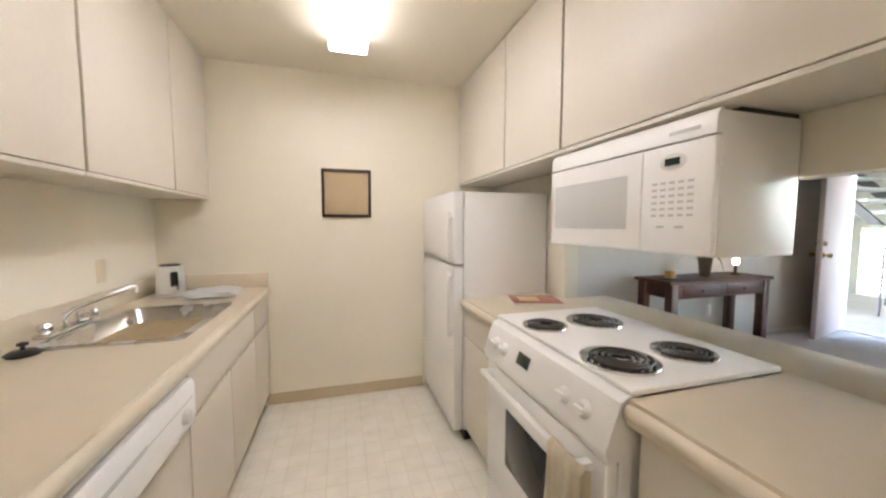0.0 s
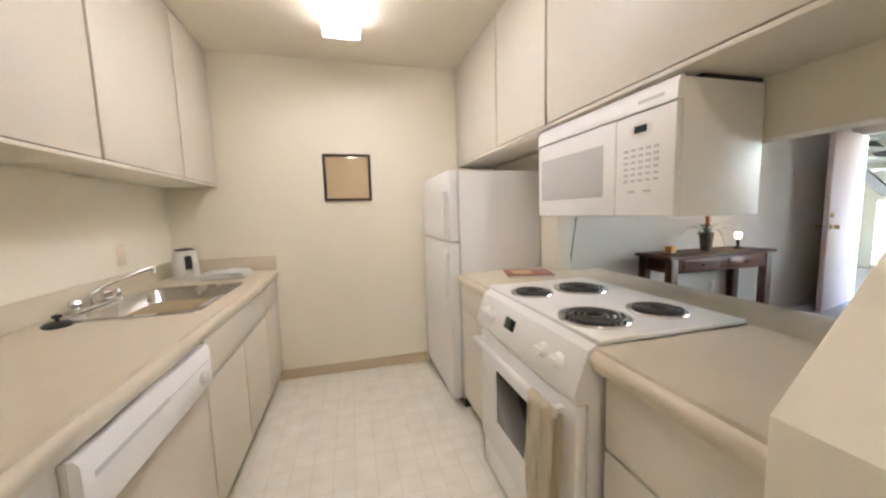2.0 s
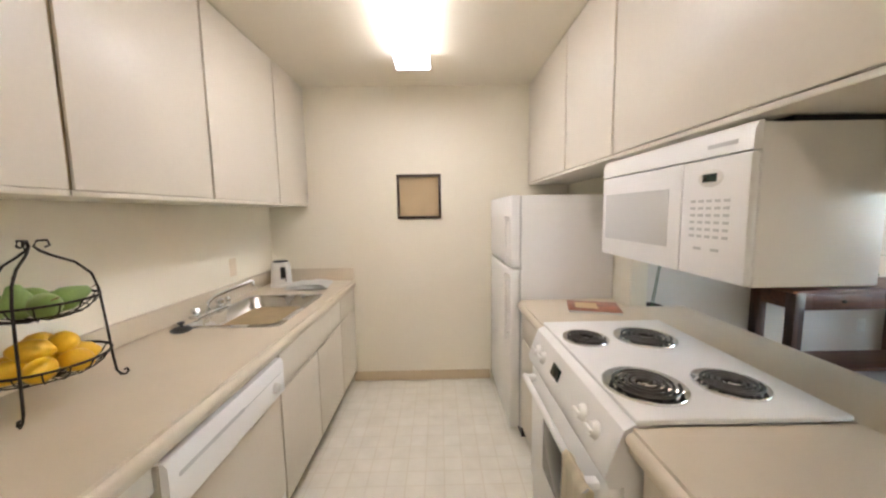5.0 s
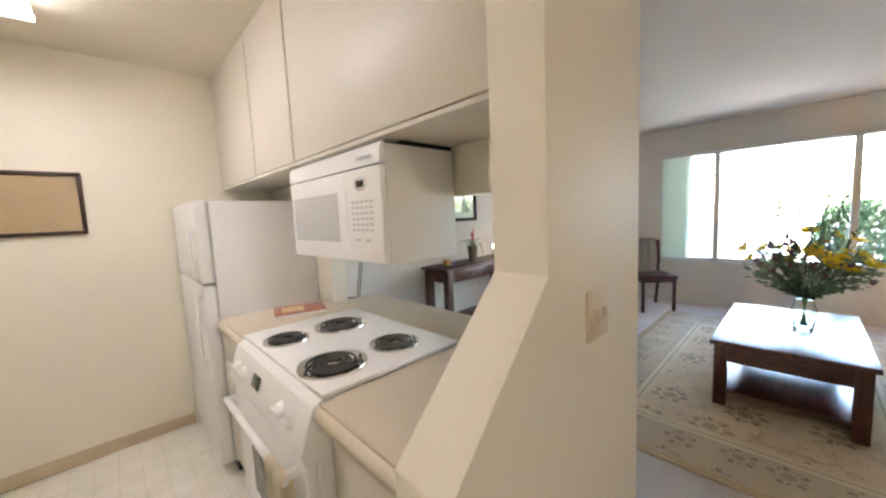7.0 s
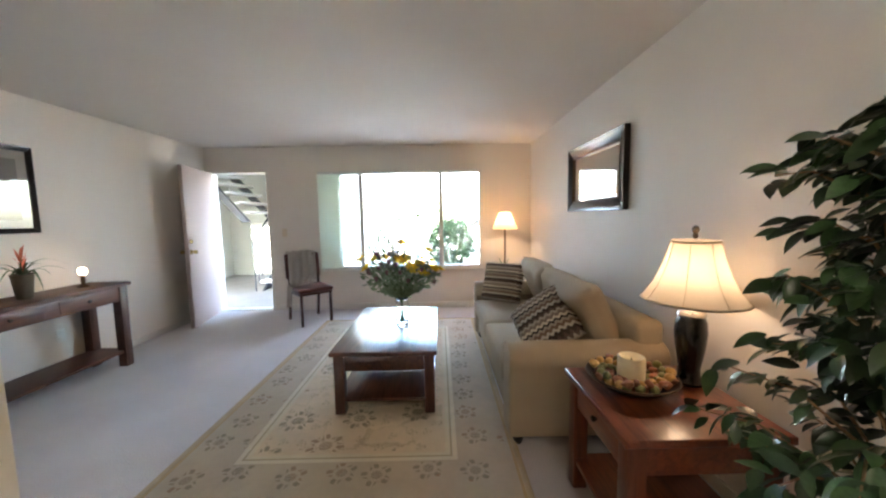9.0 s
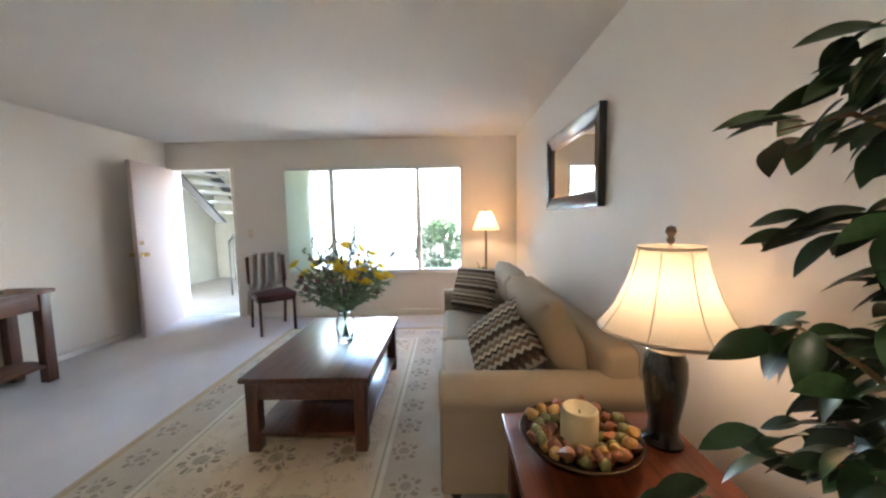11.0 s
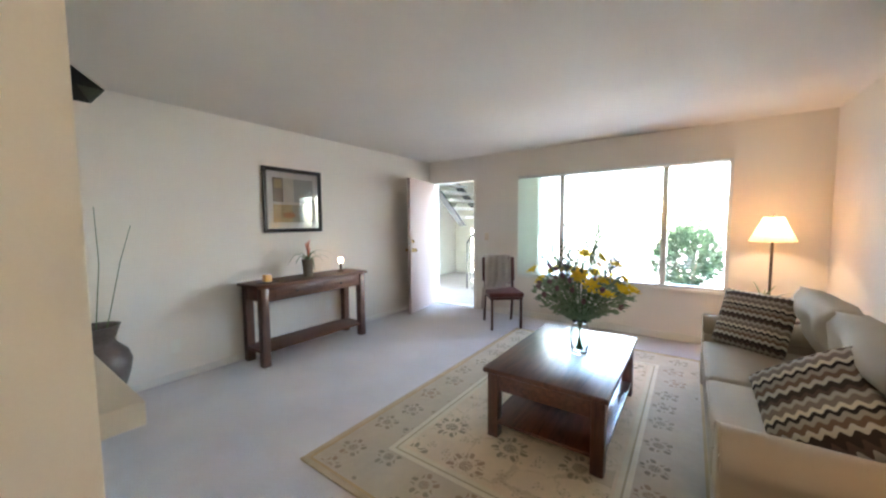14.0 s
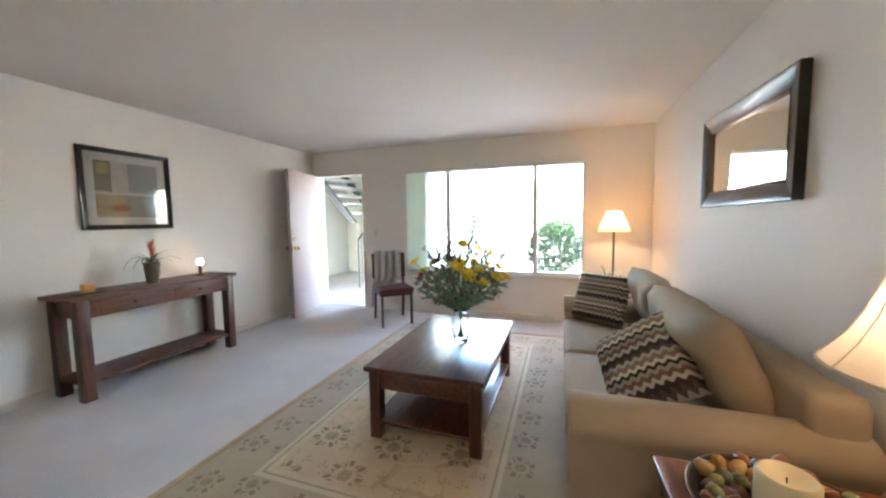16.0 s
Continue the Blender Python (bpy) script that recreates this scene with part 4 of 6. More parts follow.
for x in (-1, 1):
    part("end_apron", box(x * (tl - 0.055) - 0.012, x * (tl - 0.055) + 0.012, -tw_ + 0.09, tw_ - 0.09, 0.30, 0.414, 0.003), MAHOGANY, tb_)
part("shelf", box(-tl + 0.03, tl - 0.03, -tw_ + 0.025, tw_ - 0.025, 0.09, 0.112, 0.004), MAHOGANY, tb_)

cs = thing("console_table", 3.655, 2.64, 0.0, "long walnut-stained console table with two drawers", "console table")
cl, cw = 0.665, 0.20
part("tabletop", box(-cl, cl, -cw, cw, 0.755, 0.785, 0.006, 3), CONSOLE, cs)
for x in (-1, 1):
    for y in (-1, 1):
        part("leg", box(x * (cl - 0.075) - 0.038, x * (cl - 0.075) + 0.038, y * (cw - 0.05) - 0.038, y * (cw - 0.05) + 0.038, 0, 0.754, 0.004), CONSOLE_Z, cs)
part("front_apron", box(-cl + 0.115, cl - 0.115, -cw + 0.02, -cw + 0.044, 0.62, 0.754, 0.003), CONSOLE, cs)
part("back_apron", box(-cl + 0.115, cl - 0.115, cw - 0.044, cw - 0.02, 0.62, 0.754, 0.003), CONSOLE, cs)
for x in (-1, 1):
    part("end_apron", box(x * (cl - 0.07) - 0.012, x * (cl - 0.07) + 0.012, -cw + 0.09, cw - 0.09, 0.62, 0.754, 0.003), CONSOLE, cs)
    d = part("drawer", box(x * 0.27 - 0.22, x * 0.27 + 0.22, -cw + 0.014, -cw + 0.0195, 0.64, 0.735, 0.002), CONSOLE, cs)
    part("drawer_pull", moved(lathe([(0, 0.02), (0.012, 0.018), (0.013, 0.01), (0.006, 0.006), (0.008, 0)], 14), pose(x * 0.27, -cw + 0.014, 0.688, 90)), IRON, d)
part("shelf", box(-cl + 0.04, cl - 0.04, -cw + 0.03, cw - 0.03, 0.13, 0.155, 0.004), CONSOLE, cs)

et = thing("end_table", 2.436, -1.395, 0.0, "cherry end table with a drawer and low shelf", "end table")
part("tabletop", box(-0.29, 0.29, -0.295, 0.295, 0.55, 0.58, 0.006, 3), CHERRY, et)
for x in (-1, 1):
    for y in (-1, 1):
        part("leg", box(x * 0.235 - 0.034, x * 0.235 + 0.034, y * 0.24 - 0.034, y * 0.24 + 0.034, 0, 0.5495, 0.004), CHERRY_Z, et)
part("drawer_front", box(-0.20, 0.20, 0.238, 0.262, 0.42, 0.549, 0.003), CHERRY, et)
part("drawer_pull", moved(lathe([(0, 0.022), (0.012, 0.02), (0.013, 0.01), (0.006, 0.006), (0.008, 0)], 14), pose(0, 0.262, 0.485, -90)), IRON, et)
part("back_apron", box(-0.20, 0.20, -0.262, -0.238, 0.42, 0.549, 0.003), CHERRY, et)
for x in (-1, 1):
    part("end_apron", box(x * 0.235 - 0.012, x * 0.235 + 0.012, -0.205, 0.205, 0.42, 0.549, 0.003), CHERRY, et)
part("shelf", box(-0.255, 0.255, -0.26, 0.26, 0.12, 0.145, 0.004), CHERRY, et)

# sofa: faces +y, its back to the wall
SX, SYC = 3.90, -1.30
so = thing("sofa", SX, SYC, 0.0, "tan two-seat sofa with rolled arms and loose back cushions", "sofa")
sl, sd = 0.99, 0.44
part("base", box(-sl + 0.19, sl - 0.19, -sd, sd - 0.03, 0.09, 0.30, 0.02), SOFA, so)


def rolled_arm(x, s):
    """Arm with a softly rolled top, its outline pushed from back to front."""
    pts = [(x - s * 0.085, 0.09), (x + s * 0.10, 0.09), (x + s * 0.10, 0.45)]
    for a in range(-30, 211, 20):
        pts.append((x + s * (0.03 + 0.105 * math.cos(radians(a))), 0.535 + 0.085 * math.sin(radians(a))))
    pts.append((x - s * 0.085, 0.46))
    b = prism(pts, "y", -sd, sd)
    rim = [e for e in b.edges if abs(e.verts[0].co.y - e.verts[1].co.y) < 1e-6 and e.verts[0].co.y > 0]
    bmesh.ops.bevel(b, geom=rim, offset=0.018, segments=3, profile=0.6, affect="EDGES")
    return b


for s in (-1, 1):
    arm = part("arm", rolled_arm(s * (sl - 0.10), s), SOFA, so, smooth=50)
    part("piping", tube([(s * (sl - 0.10 + 0.03) + 0.103 * math.cos(radians(a)), sd - 0.004, 0.535 + 0.083 * math.sin(radians(a))) for a in range(-20, 201, 20)], 0.005, 6), SOFA, arm)
part("back", box(-sl + 0.02, sl - 0.02, -sd - 0.01, -sd + 0.16, 0.10, 0.74, 0.05, 4), SOFA, so)
for i, x in enumerate((-0.395, 0.395)):
    sc = part("seat_cushion", box(x - 0.39, x + 0.39, -0.24, sd + 0.005, 0.302, 0.455, 0.04, 4), SOFA, so)
    part("piping", tube([(x - 0.36, sd - 0.004, 0.44), (x + 0.36, sd - 0.004, 0.44)], 0.005, 6), SOFA, sc)
    bc = cushion(0.84, 0.55, 0.21, seed=3 + i, n=18, crumple=0.045, power=6)
    part("back_cushion", moved(bc, pose(x * 1.03, -0.18, 0.66, 64, 0, 2.0 - 4 * i)), SOFA, so, smooth=80)
for x in (-1, 1):
    for y in (-1, 1):
        part("foot", lathe([(0.0, 0), (0.022, 0), (0.032, 0.03), (0.036, 0.06), (0.028, 0.092), (0, 0.092)], 16, (x * (sl - 0.09), y * (sd - 0.07), 0)), BLACKF, so)

PIL_A, PIL_B = pillow_material("woven_stripe_cloth", 6.0, 190.0, 0.0055), pillow_material("wavy_stripe_cloth", 5.4, 140.0, 0.0075)
p1 = thing("throw_pillow", 4.60, -1.21, 0.665, "square brown and grey zigzag throw pillow on the sofa", "pillow")
p1.matrix_world = pose(4.66, -1.14, 0.645, 0, 0, 55) @ pose(0, 0, 0, 22)
part("cover", moved(cushion(0.45, 0.42, 0.17, 5), pose(0, 0, 0, 90)), PIL_A, p1, smooth=80)
p2 = thing("throw_pillow", 3.3, -1.2, 0.66, "brown and cream wavy-striped pillow leaning on the arm", "pillow")
p2.matrix_world = pose(3.43, -1.225, 0.59, 0, 0, 38) @ pose(0, 0, 0, 32) @ pose(0, 0, 0, 0, 46)
part("cover", moved(cushion(0.47, 0.44, 0.22, 9), pose(0, 0, 0, 90)), PIL_B, p2, smooth=80)

# dining chair with a throw
ch = thing("dining_chair", 5.56, 1.23, 0.0, "dark wooden chair with an oxblood padded seat and back", "chair", rz=-50)
part("seat", box(-0.22, 0.22, -0.235, 0.21, 0.42, 0.475, 0.02, 4), LEATHER, ch)
part("seat_rail", box(-0.205, 0.205, -0.22, 0.20, 0.385, 0.4195, 0.004), CHAIRW, ch)
for x in (-1, 1):
    part("front_leg", prism([(x * 0.185 - 0.014, -0.205 - 0.014), (x * 0.185 + 0.014, -0.205 - 0.014), (x * 0.185 + 0.014, -0.205 + 0.014), (x * 0.185 - 0.014, -0.205 + 0.014)], "z", 0, 0.385), CHAIRW, ch)
    part("back_leg", prism([(0.285, 0.0), (0.255, 0.0), (0.18, 0.40), (0.21, 0.60), (0.235, 0.60), (0.215, 0.40)], "x", x * 0.19 - 0.014, x * 0.19 + 0.014), CHAIRW, ch)
part("backrest", moved(box(-0.225, 0.225, -0.02, 0.02, 0.0, 0.33, 0.014, 3), pose(0, 0.225, 0.555, -6)), LEATHER, ch)
th = thing("throw_blanket", 5.56, 1.23, 0.0, "taupe knitted throw draped over the chair back", "blanket", rz=-50)
tbm = bmesh.new()
prof = [(0.275, 0.50), (0.277, 0.62), (0.283, 0.76), (0.292, 0.88), (0.272, 0.903), (0.245, 0.893), (0.222, 0.80), (0.200, 0.68), (0.182, 0.57), (0.165, 0.50), (0.10, 0.486), (0.02, 0.486)]
g = []
for i in range(25):
    u = i / 24
    row = []
    for k, (yy, zz) in enumerate(prof):
        fold = 0.012 * math.sin(u * 24 + k * 0.25) + 0.01 * noise.noise(Vector((u * 6, k * 0.5, 0)))
        x = -0.17 + 0.36 * u - 0.05 * (k / 11) + (-0.07 if k > 8 else 0) * u
        row.append(tbm.verts.new((x, yy - (0.012 + fold if k > 4 else -0.012 - fold), zz + (0.012 + fold * 0.4 if k in (3, 4, 5) or k > 8 else 0))))
    g.append(row)
for i in range(24):
    for k in range(len(prof) - 1):
        tbm.faces.new((g[i][k], g[i + 1][k], g[i + 1][k + 1], g[i][k + 1]))
bmesh.ops.solidify(tbm, geom=tbm.faces, thickness=0.008)
part("drape", tbm, THROW, th, smooth=80)
side = bmesh.new()
g = []
for i in range(13):
    row = []
    for k in range(11):
        u, v = i / 12, k / 10
        row.append(side.verts.new((-0.232 - 0.012 * math.sin(u * 13 + v) - 0.01 * v, -0.02 + 0.17 * u + 0.03 * v, 0.487 - 0.26 * v - 0.04 * u * v)))
    g.append(row)
for i in range(12):
    for k in range(10):
        side.faces.new((g[i][k], g[i + 1][k], g[i + 1][k + 1], g[i][k + 1]))
top_edge = [side.verts.new((-0.06, -0.02 + 0.17 * i / 12, 0.492)) for i in range(13)]
for i in range(12):
    side.faces.new((top_edge[i], top_edge[i + 1], g[i + 1][0], g[i][0]))
bmesh.ops.solidify(side, geom=side.faces, thickness=0.007)
part("hanging_end", side, THROW, th, smooth=80)

# lamps
lp = thing("table_lamp", 2.55, -1.60, 0.581, "black urn table lamp with a lit bell shade", "lamp")
part("base", lathe([(0, 0), (0.060, 0), (0.062, 0.012), (0.052, 0.022), (0.045, 0.035), (0.043, 0.07), (0.058, 0.16), (0.064, 0.23), (0.060, 0.28), (0.05, 0.305), (0, 0.306)], 32), CERAMIC, lp)
part("neck", lathe([(0.054, 0.3065), (0.058, 0.312), (0.05, 0.325), (0.02, 0.335), (0.014, 0.36), (0.014, 0.40), (0, 0.40)], 24), STEEL, lp)
sh = part("shade", lathe([(0.200, 0.375), (0.182, 0.40), (0.155, 0.44), (0.128, 0.50), (0.105, 0.57), (0.09, 0.635)], 48, lobes=8, depth=0.012), SHADECLOTH, lp, "glowing cream cloth shade", smooth=70)
part("top_trim", lathe([(0.091, 0.630), (0.095, 0.634), (0.091, 0.641)], 48), LAMINATE, sh)
part("bottom_trim", lathe([(0.201, 0.372), (0.205, 0.377), (0.199, 0.383)], 48), LAMINATE, sh)
for k in range(8):
    a = 2 * math.pi * k / 8
    part("seam", tube([((r + 0.003) * 1.012 * math.cos(a), (r + 0.003) * 1.012 * math.sin(a), z) for r, z in ((0.200, 0.376), (0.182, 0.40), (0.155, 0.44), (0.128, 0.50), (0.105, 0.57), (0.09, 0.634))], 0.0016, 5), LAMINATE, sh)
part("harp", tube([(0.03, 0, 0.40), (0.06, 0, 0.48), (0.05, 0, 0.58), (0, 0, 0.65), (-0.05, 0, 0.58), (-0.06, 0, 0.48), (-0.03, 0, 0.40)], 0.002, 6), CHROME, lp)
part("finial", lathe([(0.008, 0.648), (0.012, 0.66), (0.008, 0.67), (0.016, 0.685), (0.012, 0.70), (0, 0.706)], 16), BRONZE, lp)

fo = thing("floor_lamp", 5.75, -1.37, 0.0, "slim bronze floor lamp with a lit pleated shade", "lamp")
part("base", lathe([(0, 0), (0.13, 0), (0.13, 0.012), (0.05, 0.03), (0.02, 0.05), (0, 0.05)], 32), BRONZE, fo)
part("pole", tube([(0, 0, 0.04), (0, 0, 1.24)], 0.011, 12), BRONZE, fo)
part("shade", lathe([(0.165, 1.165), (0.14, 1.22), (0.105, 1.30), (0.07, 1.385)], 72, lobes=36, depth=0.012), SHADEPLEAT, fo, "glowing pleated cloth shade", smooth=20)
part("finial", lathe([(0.006, 1.385), (0.012, 1.40), (0, 1.415)], 12), BRONZE, fo)

# mirror over the sofa
mi = thing("wall_mirror", 4.01, YS + 0.002, 1.665, "rectangular mirror in a wide black frame", "mirror")
mw2, mh2, fw = 0.525, 0.295, 0.085


def frame_sides(w, h, fwid, y0, y1, lip):
    """Four mitred rails of a frame that looks along +y."""
    out = []
    for pts in ([(-w, h), (w, h), (w - fwid, h - fwid), (-w + fwid, h - fwid)], [(-w, -h), (w, -h), (w - fwid, -h + fwid), (-w + fwid, -h + fwid)],
                [(-w, -h), (-w, h), (-w + fwid, h - fwid), (-w + fwid, -h + fwid)], [(w, -h), (w, h), (w - fwid, h - fwid), (w - fwid, -h + fwid)]):
        b = bmesh.new()
        lo = [b.verts.new((p[0], y0, p[1])) for p in pts]
        hi = [b.verts.new((p[0], y1 - (lip if i in (2, 3) else 0), p[1])) for i, p in enumerate(pts)]
        b.faces.new(lo)
        b.faces.new(hi)
        for i in range(4):
            b.faces.new((lo[i], lo[(i + 1) % 4], hi[(i + 1) % 4], hi[i]))
        bmesh.ops.recalc_face_normals(b, faces=b.faces)
        bmesh.ops.bevel(b, geom=list(b.edges), offset=0.003, segments=1, affect="EDGES")
        out.append(b)
    return out


for b in frame_sides(mw2, mh2, fw, 0, 0.045, 0.018):
    part("frame_rail", b, BLACKF, mi)
for b in frame_sides(mw2 - fw, mh2 - fw, 0.014, 0.001, 0.032, 0.008):
    part("inner_bead", b, BRONZE, mi)
gl = bmesh.new()
w, h, bv = mw2 - fw - 0.01, mh2 - fw - 0.01, 0.022
o = [gl.verts.new((x * w, 0.012, z * h)) for x, z in ((-1, -1), (1, -1), (1, 1), (-1, 1))]
i_ = [gl.verts.new((x * (w - bv), 0.015, z * (h - bv))) for x, z in ((-1, -1), (1, -1), (1, 1), (-1, 1))]
bk = [gl.verts.new((x * w, 0.004, z * h)) for x, z in ((-1, -1), (1, -1), (1, 1), (-1, 1))]
gl.faces.new(i_)
gl.faces.new(bk)
for k in range(4):
    gl.faces.new((o[k], o[(k + 1) % 4], i_[(k + 1) % 4], i_[k]))
    gl.faces.new((bk[k], bk[(k + 1) % 4], o[(k + 1) % 4], o[k]))
bmesh.ops.recalc_face_normals(gl, faces=gl.faces)
part("mirror_glass", gl, MIRROR, mi, smooth=1)

# framed print over the console
ar = thing("framed_print", 3.632, YN - 0.002, 1.613, "abstract print with a pale mat in a black frame", "picture", rz=180)
for b in frame_sides(0.345, 0.345, 0.04, 0, 0.03, 0.008):
    part("frame_rail", b, BLACKF, ar)
part("mat_board", box(-0.306, 0.306, 0.003, 0.008, -0.306, 0.306), MATBOARD, ar)
ARTS = [mat("print_%s" % n, c, 0.6, var=0.2, scale=8) for n, c in (("olive", (0.32, 0.30, 0.23)), ("ochre", (0.45, 0.34, 0.18)), ("slate", (0.36, 0.36, 0.33)), ("sand", (0.55, 0.51, 0.43)), ("umber", (0.24, 0.20, 0.15)), ("rust", (0.42, 0.18, 0.06)))]
for x0, x1, z0, z1, k in ((-0.24, 0.0, -0.02, 0.24, 2), (0.0, 0.12, -0.02, 0.24, 3), (0.12, 0.24, -0.02, 0.24, 4), (-0.24, 0.24, -0.045, -0.02, 3), (-0.24, 0.02, -0.24, -0.045, 0), (0.02, 0.24, -0.24, -0.045, 1)):
    part("painted_block", box(x0 + 0.001, x1 - 0.001, 0.0085, 0.0095, z0 + 0.001, z1 - 0.001), ARTS[k], ar)
part("painted_block", box(0.14, 0.22, 0.0096, 0.0102, 0.13, 0.22), ARTS[1], ar)
part("painted_block", moved(lathe([(0, 0.001), (0.07, 0.001), (0.07, 0)], 20), pose(0.06, 0.0097, -0.16, -90) @ Matrix.Diagonal((1, 0.45, 1, 1))), ARTS[5], ar)
part("glazing", box(-0.304, 0.304, 0.016, 0.018, -0.304, 0.304), PANE, ar).visible_shadow = False

# ---- outdoors ----
structure("ground", box(XE + 0.15, 60, -40, 40, -0.30, -0.045), CONCRETE, "sunlit pale concrete yard and parking court", "ground")
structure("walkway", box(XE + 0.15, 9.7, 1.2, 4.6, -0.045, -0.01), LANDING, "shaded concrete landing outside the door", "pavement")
ew = box(XE + 0.151, 9.8, 4.6, 4.75, -0.05, 3.4)
structure("entry_side_wall", ew, STUCCO, "white stucco wall along the entry landing", "wall")
structure("entry_back_wall", box(9.6, 9.75, 1.5, 4.599, 1.25, 2.999), STUCCO, "white stucco wall above the lattice", "wall")
# Added wall, out of view, that keeps daylight off the landing.
structure("landing_shade_wall", box(7.3, 9.599, 1.5, 1.62, -0.05, 2.999), STUCCO, "unseen pale stucco wall added to darken the entry stairs", "wall")
structure("entry_end_wall", box(9.56, 9.599, 4.12, 4.599, -0.05, 1.249), STUCCO, "white stucco wall end beside the lattice", "wall")
# Invented wall; covers the sunlit ground that would glare through the lattice.
structure("added_yard_wall", box(10.7, 10.8, 0.9, 6.2, -0.05, 1.9), STUCCO, "plain pale wall added to block bright ground behind the lattice", "wall")
# Unseen slab added overhead to keep sun and sky off the stairs.
structure("entry_shade_roof", box(XE + 0.16, 9.9, 1.5, 4.599, 3.0, 3.15), STUCCO, "unseen roof slab added to shade the entry landing", "roof")
# Never in view; added so its shadow falls on the landing and ground.
structure("unseen_upper_storey", box(XW - 0.12, XE + 0.15, YS - 4, YN + 2, H + 0.125, 5.3), STUCCO, "unseen stucco upper storey added to shade the ground outside", "wall")
us = thing("upper_stair_flight", 7.6, 3.1, 0, "open stair flight with blue-grey stringer overhead", "stairs")
for x in (0.0, 1.1):
    part("stringer", prism([(-0.05, 1.30), (0.10, 1.30), (1.38, 2.74), (1.38, 2.92), (1.32, 2.92)], "x", x - 0.03, x + 0.03), STAIRBLUE, us)
for i in range(8):
    part("tread", box(0.035, 1.25, 0.02 + i * 0.175 - 0.04, 0.02 + i * 0.175 + 0.22, 1.46 + i * 0.19, 1.51 + i * 0.19, 0.01), TREAD, us)
ls = thing("lower_stair_flight", 7.6, 2.5, 0, "open concrete stair flight with a dark steel rail", "stairs")
for i in range(7):
    part("tread", box(0.06 + i * 0.27, 0.36 + i * 0.27, -0.5, 0.48, 0.13 + i * 0.18, 0.18 + i * 0.18, 0.01), TREAD, ls)
for y in (-0.42, 0.40):
    part("stringer", prism([(0.0, -0.01), (0.25, -0.01), (2.0, 1.16), (2.0, 1.28), (1.85, 1.28)], "y", y - 0.02, y + 0.02), STAIRBLUE, ls)
part("handrail", tube([(0.0, 0.53, 0.95), (1.9, 0.53, 2.22)], 0.018, 8), STAIRBLUE, ls)
for i in range(15):
    x = i * 0.13
    part("baluster", tube([(x, 0.53, -0.01 if i == 0 else 0.05 + x * 0.667), (x, 0.53, 0.95 + x * 0.667)], 0.014 if i == 0 else 0.008, 6), STAIRBLUE, ls)
la = thing("lattice_fence", 9.62, 2.9, 0, "white diagonal lattice panel below the wall", "fence")
for s in (-1, 1):
    for i in range(20):
        c = -1.95 + i * 0.2
        pts = [(c - s * 0.58, 0.06), (c + s * 0.58, 1.22)]
        lo = max(-1.75, min(1.68, pts[0][0])), max(-1.75, min(1.68, pts[1][0]))
        if abs(lo[0] - lo[1]) < 0.1:
            continue
        z = [0.06 + (v - pts[0][0]) / (s * 1.16) * 1.16 for v in lo]
        part("lath", tube([(0.012 * s, lo[0], z[0]), (0.012 * s, lo[1], z[1])], 0.014, 4), TRIM, la)
part("top_rail", box(-0.03, 0.03, -1.8, 1.69, 1.19, 1.249), TRIM, la)
part("bottom_rail", box(-0.03, 0.03, -1.8, 1.69, -0.01, 0.06), TRIM, la)


def leaf_cloud(n, place, size, seed):
    """Many small leaf blades, scattered by the place function."""
    rnd = random.Random(seed)
    verts, faces = [], []
    for _ in range(n):
        p, d = place(rnd)
        d = Vector(d).normalized()
        s = d.cross(Vector((rnd.uniform(-1, 1), rnd.uniform(-1, 1), rnd.uniform(-1, 1)))).normalized()
        L = size * rnd.uniform(0.6, 1.2)
        k = len(verts)
        up = d.cross(s) * L * 0.12
        verts += [p, p + d * L * 0.5 + s * L * 0.24 + up, p + d * L, p + d * L * 0.5 - s * L * 0.24 + up]
        faces += [(k, k + 1, k + 2), (k, k + 2, k + 3)]
    me = bpy.data.meshes.new("foliage")
    me.from_pydata([tuple(v) for v in verts], [], faces)
    return me


bush = thing("shrub", 8.3, -0.72, -0.045, "rounded green shrub outside the picture window", "shrub")


def in_bush(rnd):
    while True:
        v = Vector((rnd.uniform(-1, 1), rnd.uniform(-1, 1), rnd.uniform(-1, 1)))
        if 0.35 < v.length < 1 + 0.12 * noise.noise(v * 3):
            break
    return Vector((v.x * 0.48, v.y * 0.47, 0.80 + v.z * 0.52)), v + Vector((rnd.uniform(-0.6, 0.6), rnd.uniform(-0.6, 0.6), 0.3))


me = leaf_cloud(5200, in_bush, 0.075, 4)
me.materials.append(BUSH)
lf = new("foliage", me)
lf.parent = bush
tagged(lf, kind="stuff")
tr = bmesh.new()
for k in range(5):
    a = k * 1.26
    tube([(0.02 * math.cos(a), 0.02 * math.sin(a), 0), (0.1 * math.cos(a), 0.1 * math.sin(a), 0.4), (0.28 * math.cos(a), 0.28 * math.sin(a), 0.9)], 0.02, 6, bm=tr, taper=0.4)
part("stem_clump", tr, BARK, bush)


